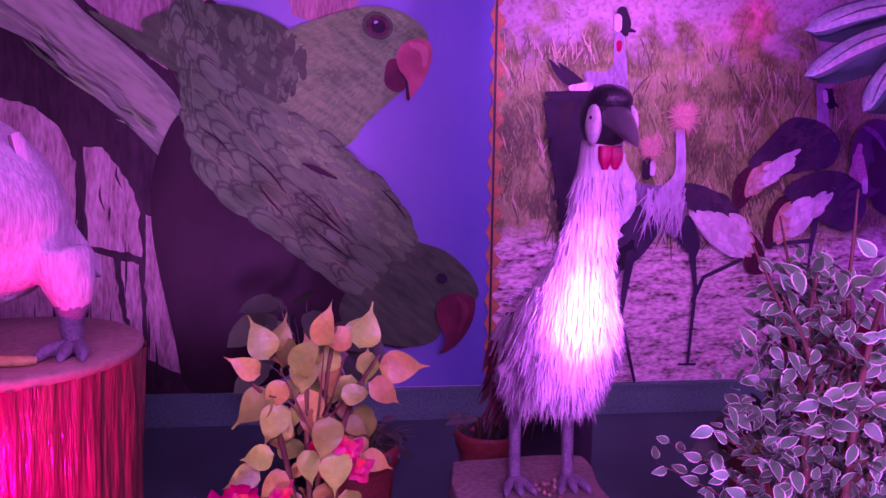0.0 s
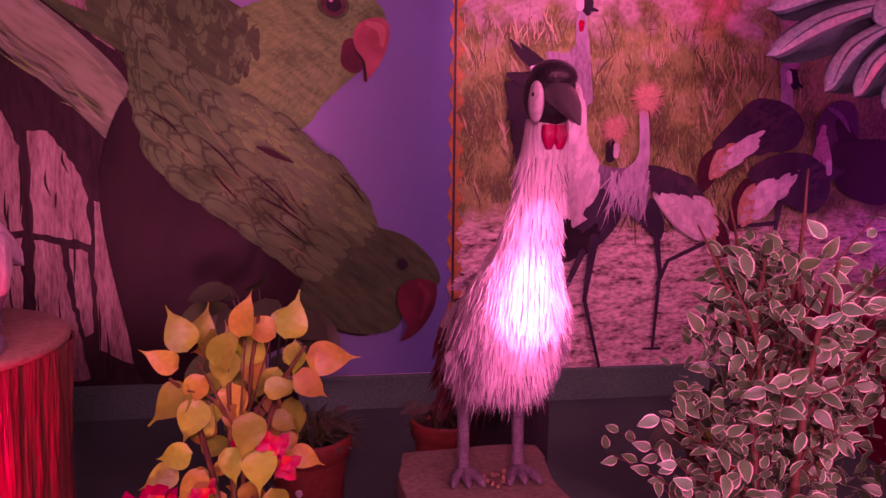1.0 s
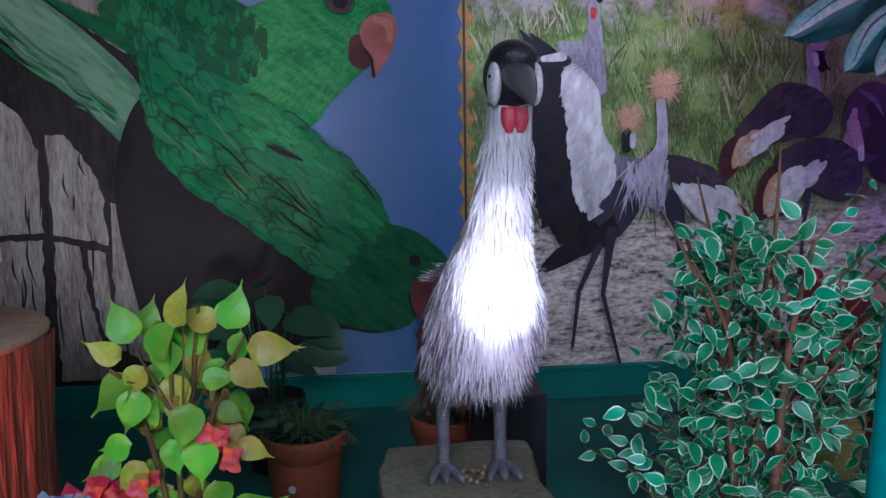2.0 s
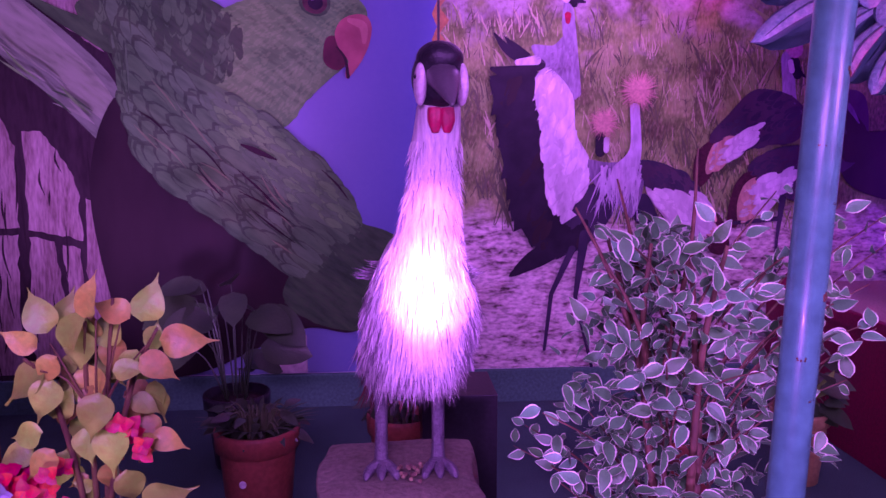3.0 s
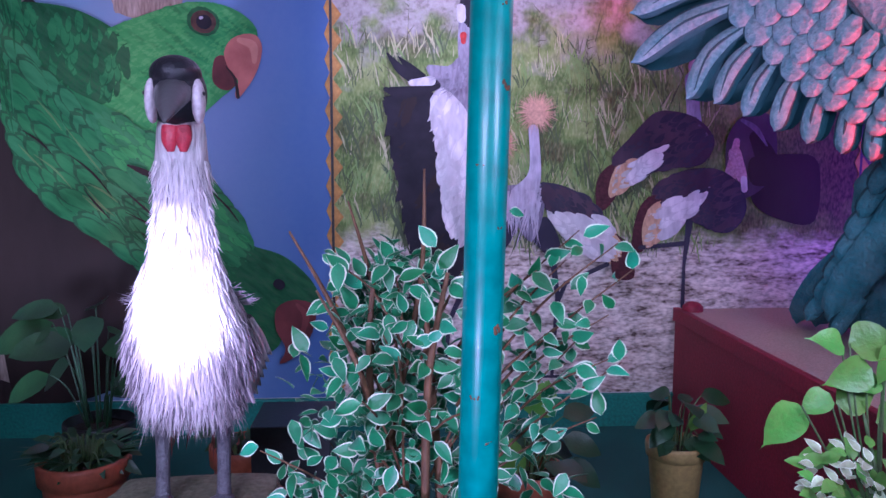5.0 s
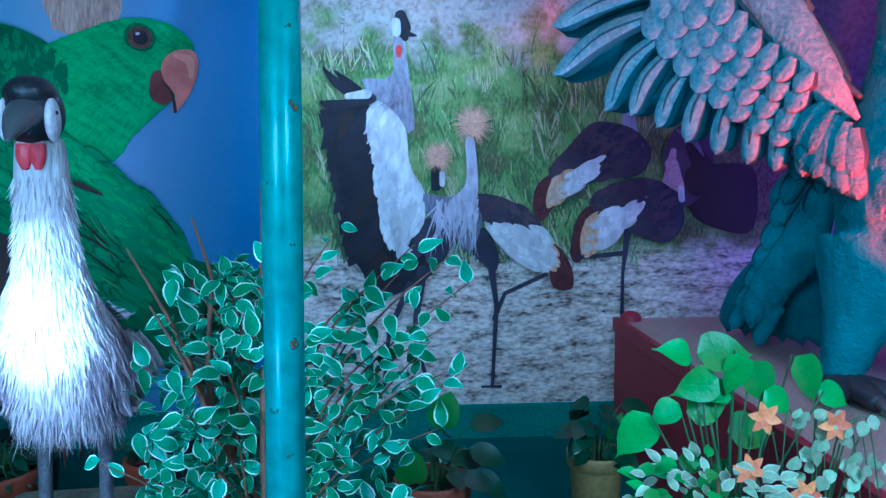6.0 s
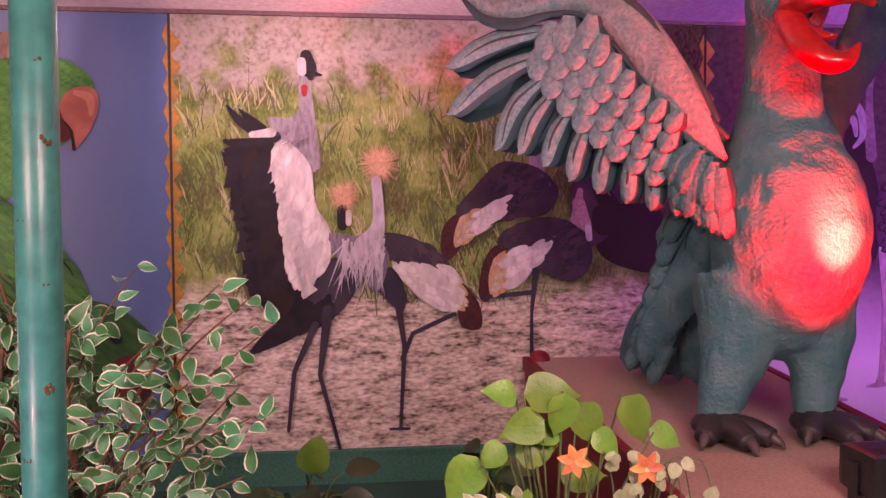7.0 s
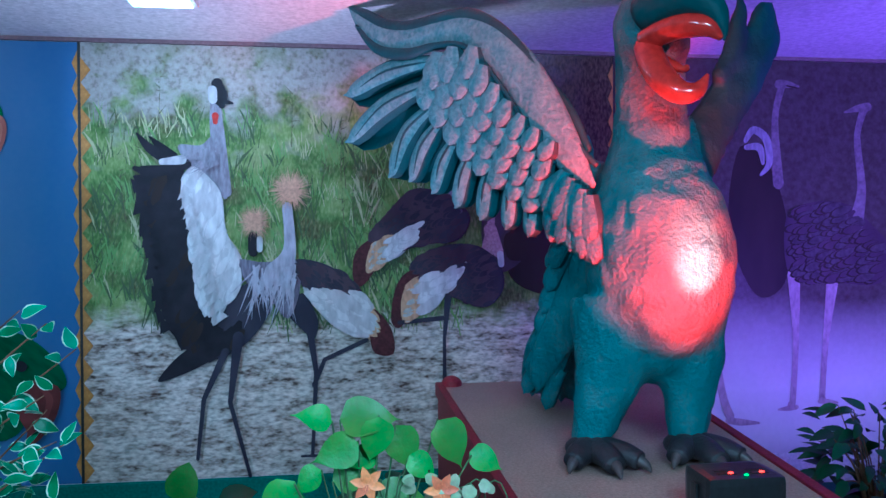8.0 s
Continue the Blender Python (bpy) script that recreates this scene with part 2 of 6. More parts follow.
PRINT = {
    "black": material("print_black", (0.012, 0.011, 0.016), (0.03, 0.026, 0.035), 0.5, 10, 60, 0),
    "ink": material("print_ink", (0.028, 0.026, 0.045), (0.07, 0.062, 0.085), 0.5, 9, 50, 0, (1, 1, 0.5)),
    "white": material("print_white", (0.62, 0.59, 0.6), (0.5, 0.46, 0.49), 0.5, 5, 30, 0, (1, 1, 0.4)),
    "pale": material("print_pale", (0.56, 0.52, 0.6), (0.4, 0.36, 0.45), 0.5, 8, 50, 0, (1, 1, 0.3)),
    "grey": material("print_grey", (0.3, 0.27, 0.34), (0.13, 0.11, 0.16), 0.5, 14, 60, 0, (2, 1, 0.4)),
    "lilac": material("print_lilac", (0.36, 0.33, 0.39), (0.2, 0.18, 0.22), 0.5, 10, 50, 0, (1.4, 1, 0.4)),
    "dove": material("print_dove", (0.17, 0.13, 0.18), (0.1, 0.075, 0.11), 0.5, 9, 50, 0, (1.4, 1, 0.5)),
    "peach": material("print_peach", (0.66, 0.4, 0.26), (0.5, 0.3, 0.2), 0.5, 20, 80, 0),
    "pink": material("print_pink", (0.48, 0.3, 0.34), (0.32, 0.18, 0.24), 0.5, 15, 80, 0),
    "tan": material("print_tan", (0.62, 0.4, 0.24), (0.45, 0.26, 0.15), 0.5, 10, 60, 0, (1, 1, 0.5)),
    "maroon": material("print_maroon", (0.1, 0.03, 0.035), (0.05, 0.018, 0.022), 0.5, 12, 60, 0),
    "plum": material("print_plum", (0.05, 0.032, 0.05), (0.1, 0.066, 0.085), 0.5, 8, 50, 0, (1, 1, 0.5)),
    "bright": material("print_bright", (0.74, 0.71, 0.71), (0.62, 0.58, 0.6), 0.5, 5, 30, 0, (1, 1, 0.4)),
    "legpink": material("print_leg_pink", (0.4, 0.31, 0.34), (0.3, 0.22, 0.26), 0.5, 9, 50, 0, (1, 1, 0.5)),
    "red": material("print_red", (0.55, 0.05, 0.04), None, 0.5, 10, 60, 0),
    "umber": material("print_umber", (0.02, 0.014, 0.013), (0.045, 0.031, 0.027), 0.5, 4, 30, 0, (1, 1, 0.4)),
    "wood": material("print_wood", (0.05, 0.036, 0.034), (0.024, 0.017, 0.016), 0.5, 4, 30, 0, (1.4, 1, 0.35)),
    "tail": feathered("print_tail_green", (0.12, 0.22, 0.12), (0.2, 0.3, 0.18), (0.03, 0.06, 0.03)),
    "tailpale": feathered("print_tail_pale", (0.18, 0.3, 0.15), (0.3, 0.4, 0.25), (0.05, 0.1, 0.05)),
    "leafgreen": feathered("print_leaf_green", (0.03, 0.22, 0.06), (0.09, 0.33, 0.09), (0.008, 0.06, 0.02)),
    "green2": feathered("print_wing_green", (0.025, 0.15, 0.05), (0.06, 0.23, 0.075), (0.006, 0.04, 0.018)),
    "green3": feathered("print_deep_green", (0.015, 0.085, 0.03), (0.04, 0.15, 0.05), (0.005, 0.022, 0.01)),
    "headgreen": feathered("print_head_green", (0.06, 0.27, 0.07), (0.12, 0.36, 0.11), (0.03, 0.14, 0.04)),
    "wingmid": feathered("print_wing_mid", (0.035, 0.17, 0.06), (0.07, 0.24, 0.09), (0.012, 0.07, 0.03)),
    "wingdark": feathered("print_wing_dark", (0.02, 0.09, 0.035), (0.05, 0.13, 0.05), (0.006, 0.03, 0.012)),
    "olive": feathered("print_olive", (0.08, 0.18, 0.06), (0.15, 0.25, 0.09), (0.03, 0.07, 0.03)),
    "beakpale": material("print_beak_pale", (0.58, 0.27, 0.2), (0.5, 0.2, 0.15), 0.45, 5, 9, 0),
    "beakmid": material("print_beak_mid", (0.2, 0.06, 0.055), (0.15, 0.04, 0.038), 0.45, 5, 9, 0),
    "beak": material("print_beak", (0.5, 0.19, 0.15), (0.36, 0.11, 0.09), 0.45, 5, 9, 0),
    "beakdark": material("print_beak_dark", (0.15, 0.04, 0.038), (0.08, 0.026, 0.026), 0.45, 5, 9, 0),
    "brown": material("print_brown", (0.1, 0.05, 0.035), (0.05, 0.03, 0.025), 0.4, 8, 40, 0),
    "bark": material("print_bark", (0.42, 0.34, 0.28), (0.17, 0.11, 0.085), 0.5, 7, 40, 0, (2.4, 1, 0.45)),
    "cream": material("print_cream", (0.6, 0.57, 0.5), None, 0.5, 5, 30, 0),
    "dusk2": material("print_dusk_dark", (0.09, 0.07, 0.085), (0.05, 0.038, 0.046), 0.5, 9, 50, 0),
    "dusk": material("print_dusk", (0.22, 0.18, 0.2), (0.14, 0.11, 0.13), 0.5, 9, 50, 0),
}
for sheet in PRINT.values():
    matte(sheet)
M_WALL = material("white_wall_paint", (0.7, 0.68, 0.68), (0.6, 0.58, 0.6), 0.7, 2, 60, 0.1)
M_CEIL = material("ceiling_paint", (0.78, 0.75, 0.76), (0.7, 0.66, 0.68), 0.6, 1.5, 50, 0.05)
M_DADO = material("green_cloth", (0.018, 0.22, 0.155), (0.012, 0.14, 0.105), 0.75, 3, 70, 0.3)
M_FLOOR = material("dark_green_carpet", (0.012, 0.12, 0.09), (0.008, 0.07, 0.055), 0.9, 3, 160, 0.6)
M_OCHRE = material("ochre_card", (0.5, 0.25, 0.045), (0.36, 0.17, 0.03), 0.6, 12, 60, 0.05)
M_LINE = material("black_edge", (0.02, 0.018, 0.016), None, 0.5)
M_TEALPAINT = material("teal_gloss_paint", (0.002, 0.24, 0.2), (0.002, 0.19, 0.165), 0.38, 3, 30, 0.08, coat=0.12)
M_RUST = material("rust", (0.16, 0.06, 0.02), (0.07, 0.03, 0.015), 0.9, 40, 160, 0.6)
M_TERRA = material("terracotta_plastic", (0.42, 0.11, 0.05), (0.34, 0.085, 0.04), 0.5, 5, 60, 0.06)
M_YELLOWPOT = material("ochre_plastic", (0.42, 0.3, 0.1), (0.34, 0.23, 0.07), 0.5, 5, 60, 0.06)
M_SOIL = material("dark_soil", (0.025, 0.016, 0.01), (0.05, 0.034, 0.02), 0.95, 20, 120, 0.8)
M_LABEL = material("white_sticker", (0.75, 0.72, 0.7), None, 0.5)
M_STEM = material("brown_stem", (0.16, 0.075, 0.03), (0.09, 0.045, 0.02), 0.7, 20, 120, 0.4, (1, 1, 0.2))
M_GREENSTEM = material("green_stem", (0.07, 0.15, 0.04), (0.1, 0.12, 0.05), 0.6, 20, 100, 0.2)
M_LEAF = material("ficus_green", (0.015, 0.19, 0.07), (0.035, 0.26, 0.1), 0.4, 20, 120, 0.15, each=0.35)
M_RIM = material("ficus_cream_rim", (0.62, 0.68, 0.5), (0.45, 0.56, 0.38), 0.45, 30, 120, 0.1, each=0.2)
M_CROTON = material("croton_green", (0.09, 0.3, 0.025), (0.3, 0.34, 0.04), 0.45, 14, 80, 0.2, each=0.35)
M_CROTON2 = material("croton_orange", (0.36, 0.2, 0.03), (0.26, 0.3, 0.04), 0.45, 14, 80, 0.2, each=0.3)
M_POTHOS = material("pothos_green", (0.07, 0.26, 0.03), (0.2, 0.36, 0.06), 0.42, 14, 90, 0.2, each=0.25)
M_DEEP = material("deep_leaf_green", (0.014, 0.055, 0.02), (0.026, 0.085, 0.026), 0.4, 12, 80, 0.15, each=0.35)
M_PALELEAF = material("grey_green_leaf", (0.36, 0.47, 0.24), (0.46, 0.4, 0.3), 0.5, 20, 90, 0.15, each=0.3)
M_FLOWER = material("orange_petal", (0.75, 0.2, 0.06), (0.8, 0.32, 0.14), 0.5, 30, 120, 0.1, each=0.2)
M_REDFLOWER = material("red_petal", (0.62, 0.03, 0.05), (0.5, 0.02, 0.08), 0.5, 30, 120, 0.1, each=0.3)
M_PURPLE = material("violet_petal", (0.13, 0.1, 0.34), (0.3, 0.26, 0.46), 0.5, 30, 120, 0.1, each=0.3)
M_PLATTOP = material("brown_platform_cloth", (0.43, 0.31, 0.25), (0.34, 0.24, 0.195), 0.75, 2, 120, 0.25)
M_PLATSIDE = material("maroon_platform_side", (0.25, 0.012, 0.03), (0.19, 0.01, 0.025), 0.6, 3, 90, 0.2)
M_BARKWRAP = material("red_bark_wrap", (0.36, 0.12, 0.06), (0.15, 0.045, 0.03), 0.2, 9, 60, 0.8, (1.6, 1.6, 0.12))
M_CUTWOOD = material("cut_wood_top", (0.36, 0.24, 0.15), (0.27, 0.17, 0.1), 0.6, 8, 60, 0.3)
M_STONE = material("mossy_stone", (0.24, 0.22, 0.15), (0.13, 0.13, 0.07), 0.85, 7, 60, 0.7)
M_BLACK = material("black_plastic", (0.022, 0.022, 0.024), None, 0.35, 10, 90, 0.1)
M_LED = glow("red_indicator", (1.0, 0.02, 0.01), 6)
M_GLOWPANEL = glow("lamp_diffuser", (0.85, 0.95, 1.0), 9)
M_CRANEFEATHER = material("pale_plumage", (0.64, 0.6, 0.58), (0.4, 0.36, 0.36), 0.7, 14, 90, 0.5, (1.4, 1.4, 0.25))
M_GREYFEATHER = material("grey_plumage", (0.2, 0.18, 0.19), (0.1, 0.085, 0.09), 0.7, 12, 80, 0.5, (1.4, 1.4, 0.25))
M_MAROONFEATHER = material("maroon_plumage", (0.16, 0.04, 0.03), (0.09, 0.025, 0.02), 0.7, 14, 80, 0.5)
M_VELVET = material("black_velvet_crown", (0.009, 0.009, 0.012), (0.02, 0.018, 0.022), 0.4, 20, 120, 0.3)
M_CHEEK = material("white_cheek", (0.72, 0.66, 0.66), (0.62, 0.52, 0.54), 0.6, 20, 90, 0.2)
M_WATTLE = material("red_wattle", (0.55, 0.04, 0.06), (0.42, 0.03, 0.05), 0.4, 20, 90, 0.4)
M_BEAKGREY = material("grey_beak", (0.07, 0.065, 0.066), (0.11, 0.1, 0.1), 0.28, 12, 90, 0.1)
M_LEG = material("grey_scaly_leg", (0.2, 0.19, 0.21), (0.11, 0.1, 0.12), 0.4, 30, 160, 0.6)
M_PHOENIX = material("teal_stucco", (0.016, 0.165, 0.19), (0.12, 0.27, 0.285), 0.6, 11, 75, 1.0)
M_PHOENIXPALE = material("pale_blue_stucco", (0.22, 0.32, 0.33), (0.07, 0.235, 0.26), 0.6, 14, 60, 0.9)
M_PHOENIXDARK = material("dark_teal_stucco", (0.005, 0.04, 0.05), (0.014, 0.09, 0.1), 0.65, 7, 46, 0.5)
M_CLAW = material("dark_claw", (0.022, 0.02, 0.026), (0.045, 0.04, 0.045), 0.5, 12, 70, 0.4)
M_REDBEAK = material("red_gloss_beak", (0.62, 0.03, 0.02), (0.5, 0.02, 0.02), 0.2, 6, 40, 0.1, coat=0.5)


# ---- builders ----
def part(name, bm, mats, parent=None, label="", smooth=True):
    me = bpy.data.meshes.new(name)
    bm.to_mesh(me)
    bm.free()
    for m in mats if isinstance(mats, (list, tuple)) else [mats]:
        me.materials.append(m)
    if smooth:
        me.polygons.foreach_set("use_smooth", [True] * len(me.polygons))
    ob = new(name, me)
    if parent:
        ob.parent = parent
    return tagged(ob, label)


def base(name, place, label, category, group="", kind=""):
    ob = new(name)
    ob.matrix_basis = pose(*place)
    return tagged(ob, label, category, group, kind)


def box(bm, lo, hi, bevel=0.0, mat=0):
    made = bmesh.ops.create_cube(bm, size=1)["verts"]
    for v in made:
        v.co = [lo[k] + (v.co[k] + 0.5) * (hi[k] - lo[k]) for k in range(3)]
    faces = {f for v in made for f in v.link_faces}
    for f in faces:
        f.material_index = mat
    if bevel:
        bmesh.ops.bevel(bm, geom=list({e for v in made for e in v.link_edges}), offset=bevel, segments=2, affect="EDGES", profile=0.7)


def solid(name, lo, hi, mats, parent=None, bevel=0.004, label=""):
    bm = bmesh.new()
    box(bm, lo, hi, bevel)
    return part(name, bm, mats, parent, label, False)


def smooth_line(pts, steps=6, closed=False):
    """Catmull-Rom curve through tuples of any length."""
    out, n = [], len(pts)
    for i in range(n if closed else n - 1):
        p = [pts[(i + k) % n] if closed else pts[min(max(i + k, 0), n - 1)] for k in (-1, 0, 1, 2)]
        for s in range(steps):
            t = s / steps
            out.append(tuple(0.5 * (2 * b + (c - a) * t + (2 * a - 5 * b + 4 * c - d) * t * t + (3 * b - a - 3 * c + d) * t ** 3) for a, b, c, d in zip(*p)))
    if not closed:
        out.append(tuple(pts[-1]))
    return out


def tube(bm, pts, n=12, mat=0, flat=1.0, flat_axis=(0, 1, 0), steps=5, ridges=0.0):
    """A tapered tube along (x, y, z, radius) points, its section flattened along flat_axis."""
    line = smooth_line(pts, steps) if steps > 1 else pts
    fa = Vector(flat_axis)
    rings = []
    for i, (x, y, z, r) in enumerate(line):
        a, b = Vector(line[max(i - 1, 0)][:3]), Vector(line[min(i + 1, len(line) - 1)][:3])
        d = (b - a).normalized()
        u = d.cross(fa)
        u = u.normalized() if u.length > 1e-4 else d.orthogonal().normalized()
        w = d.cross(u)
        ring = []
        for k in range(n):
            t = 2 * math.pi * k / n
            rr = r * (1 + ridges * math.sin(5 * t + 3 * i * 0.1))
            ring.append(bm.verts.new(Vector((x, y, z)) + rr * (u * math.cos(t) + w * (math.sin(t) * flat))))
        rings.append(ring)
    for ra, rb in zip(rings, rings[1:]):
        for k in range(n):
            bm.faces.new((ra[k], ra[(k + 1) % n], rb[(k + 1) % n], rb[k])).material_index = mat
    for ring in (rings[0][::-1], rings[-1]):
        bm.faces.new(ring).material_index = mat


def lathe(bm, profile, n=32, mat=0, centre=(0, 0)):
    """Turned form from (radius, z) pairs about the vertical through centre."""
    rings = [[bm.verts.new((centre[0] + r * math.cos(2 * math.pi * k / n), centre[1] + r * math.sin(2 * math.pi * k / n), z)) for k in range(n)] for r, z in profile]
    for a, b in zip(rings, rings[1:]):
        for k in range(n):
            bm.faces.new((a[k], a[(k + 1) % n], b[(k + 1) % n], b[k])).material_index = mat
    bm.faces.new(rings[0][::-1]).material_index = mat
    bm.faces.new(rings[-1]).material_index = mat


def ball(bm, c, r, mat=0, seg=16):
    made = bmesh.ops.create_uvsphere(bm, u_segments=seg, v_segments=seg // 2 + 2, radius=1)["verts"]
    for v in made:
        v.co = [c[k] + v.co[k] * r[k] for k in range(3)]
    for f in {f for v in made for f in v.link_faces}:
        f.material_index = mat


def leaf_mesh(name, length, width, mats, rim=0.75, cup=0.25, droop=0.25, segs=5, tip=0.9, wave=0.0, drip=False):
    """A leaf along +x with a folded midrib and a rim of the second material; its stalk end is at the origin."""
    bm = bmesh.new()
    rows = []
    for i in range(segs + 1):
        t = i / segs
        w = 0.5 * width * (math.sin(math.pi * t ** 0.75) ** tip) if 0 < i < segs else 0.0006
        if drip and 0 < i < segs:
            w = 0.5 * width * max(0.06, math.sin(math.pi * min(1.0, t / 0.84) ** 0.7) ** tip)
        z0 = -droop * length * t * t
        row = []
        for f in (-1, -rim, 0, rim, 1):
            row.append(bm.verts.new((length * t, w * f, z0 + cup * w * abs(f) + wave * width * math.sin(9 * t + 2 * f) * abs(f))))
        rows.append(row)
    for a, b in zip(rows, rows[1:]):
        for k in range(4):
            bm.faces.new((a[k], b[k], b[k + 1], a[k + 1])).material_index = 1 if k in (0, 3) and len(mats) > 1 else 0
    me = bpy.data.meshes.new(name)
    bm.to_mesh(me)
    bm.free()
    for m in mats:
        me.materials.append(m)
    me.polygons.foreach_set("use_smooth", [True] * len(me.polygons))
    return me


def put_leaf(me, parent, at, direction, up=(0, 0, 1), size=1.0, name="leaf"):
    d = Vector(direction).normalized()
    side = Vector(up).cross(d)
    side = side.normalized() if side.length > 1e-3 else d.orthogonal().normalized()
    rot = Matrix((d, side, d.cross(side))).transposed().to_4x4()
    ob = new(name, me)
    ob.parent = parent
    ob.matrix_basis = Matrix.Translation(at) @ rot @ Matrix.Scale(size, 4)
    return ob


def flat_shape(bm, kind, pts, y, mat):
    """A printed patch on a wall: a smooth closed outline, or a tapered stroke of (x, z, radius)."""
    if kind == "blob":
        ring = smooth_line(pts, 5, True)
    elif kind == "jagged":
        ring = []
        for (x0, z0), (x1, z1) in zip(pts, pts[1:] + pts[:1]):
            for k in range(8):
                t = k / 8
                x, z = x0 + (x1 - x0) * t, z0 + (z1 - z0) * t
                ring.append((x + 0.014 * noise.noise(Vector((x * 22, z * 22, 1))), z + 0.014 * noise.noise(Vector((x * 22, z * 22, 7)))))
    else:
        line = smooth_line(pts, 6) if kind == "stroke" else pts
        left, right = [], []
        for i, (x, z, r) in enumerate(line):
            a, b = line[max(i - 1, 0)], line[min(i + 1, len(line) - 1)]
            dx, dz = b[0] - a[0], b[1] - a[1]
            n = math.hypot(dx, dz) or 1
            left.append((x - dz / n * r, z + dx / n * r))
            right.append((x + dz / n * r, z - dx / n * r))
        def cap(i, j, sign):
            x, z, r = line[i]
            a = math.atan2(line[i][1] - line[j][1], line[i][0] - line[j][0])
            return [(x + r * math.cos(a + sign * math.pi * (0.5 - k / 6)), z + r * math.sin(a + sign * math.pi * (0.5 - k / 6))) for k in range(1, 6)]
        ring = left + cap(-1, -2, 1) + right[::-1] + cap(0, 1, 1)
    face = bm.faces.new([bm.verts.new((x, y, z)) for x, z in ring])
    face.normal_update()
    if face.normal.y > 0:
        face.normal_flip()
    face.material_index = mat
    bmesh.ops.triangulate(bm, faces=[face])


LAYER = [0]


def next_layer():
    """The next print layer's plane, each a third of a millimetre proud of the last."""
    LAYER[0] += 1
    return WALL - 0.0066 - 0.00025 * LAYER[0]


def painted(name, items, parent, label=""):
    """One printed figure: its first patch carries the other patches and strokes."""
    owner = parent
    for i, (kind, colour, pts) in enumerate(items):
        bm = bmesh.new()
        flat_shape(bm, kind, pts, next_layer(), 0)
        ob = part(name if i == 0 else {"blob": "printed_patch", "limb": "printed_leg"}.get(kind, "printed_stroke"), bm, PRINT[colour], owner, label if i == 0 else "", False)
        if i == 0:
            owner = ob
    return owner


# printed figures on the murals
CRANE_TALL = [
    ("blob", "lilac", [(1.92, 1.94), (2.02, 1.94), (2.09, 1.97), (2.14, 1.69), (2.04, 1.8), (1.96, 1.86)]),
    ("stroke", "lilac", [(2.09, 2.14, 0.022), (2.1, 1.99, 0.033), (2.14, 1.72, 0.022)]),
    ("stroke", "black", [(2.1, 2.23, 0.027), (2.11, 2.17, 0.038), (2.12, 2.13, 0.016)]),
    ("stroke", "black", [(2.12, 2.15, 0.016), (2.17, 2.14, 0.005)]),
    ("stroke", "white", [(2.078, 2.2, 0.021), (2.08, 2.155, 0.02)]),
    ("stroke", "red", [(2.09, 2.08, 0.016), (2.09, 2.05, 0.011)]),
]
CRANE_WING = [
    ("blob", "black", [(1.73, 1.75), (1.74, 1.8), (1.96, 1.81), (2.0, 1.46), (2.02, 1.24), (2.11, 1.11), (2.24, 1.13), (2.2, 1.0), (2.06, 0.93), (1.93, 1.0), (1.84, 1.17), (1.78, 1.43)]),
    ("blob", "white", [(1.93, 1.77), (1.99, 1.84), (2.08, 1.77), (2.12, 1.69), (2.14, 1.53), (2.21, 1.4), (2.19, 1.27), (2.09, 1.11), (2.06, 1.12), (1.99, 1.24), (1.98, 1.43), (1.95, 1.67)]),
    ("blob", "ink", [(2.06, 1.12), (2.19, 1.27), (2.3, 1.29), (2.35, 1.19), (2.24, 1.02), (2.08, 0.94)]),
    ("blob", "black", [(2.12, 1.0), (1.95, 0.98), (1.82, 0.84), (1.94, 0.87), (2.06, 0.93)]),
    ("blob", "grey", [(2.18, 1.4), (2.3, 1.39), (2.38, 1.4), (2.44, 1.43), (2.48, 1.29), (2.42, 1.12), (2.32, 1.24), (2.24, 1.28)]),
]
CRANE_WING_FRONT = [
    ("stroke", "pale", [(2.42, 1.65, 0.024), (2.43, 1.45, 0.03), (2.38, 1.34, 0.065)]),
    ("stroke", "peach", [(2.435, 1.725, 0.042), (2.435, 1.715, 0.042)]),
    ("limb", "ink", [(2.13, 0.97, 0.018), (2.03, 0.75, 0.011), (2.0, 0.47, 0.008)]),
    ("limb", "ink", [(2.19, 1.04, 0.025), (2.15, 0.73, 0.011), (2.24, 0.38, 0.008)]),
    ("stroke", "black", [(1.9, 1.86, 0.027), (1.8, 1.92, 0.022), (1.74, 1.99, 0.005)]),
    ("stroke", "black", [(1.96, 1.85, 0.024), (1.81, 1.81, 0.022), (1.73, 1.83, 0.011)]),
    ("stroke", "white", [(1.85, 1.86, 0.014), (1.94, 1.87, 0.022)]),
]
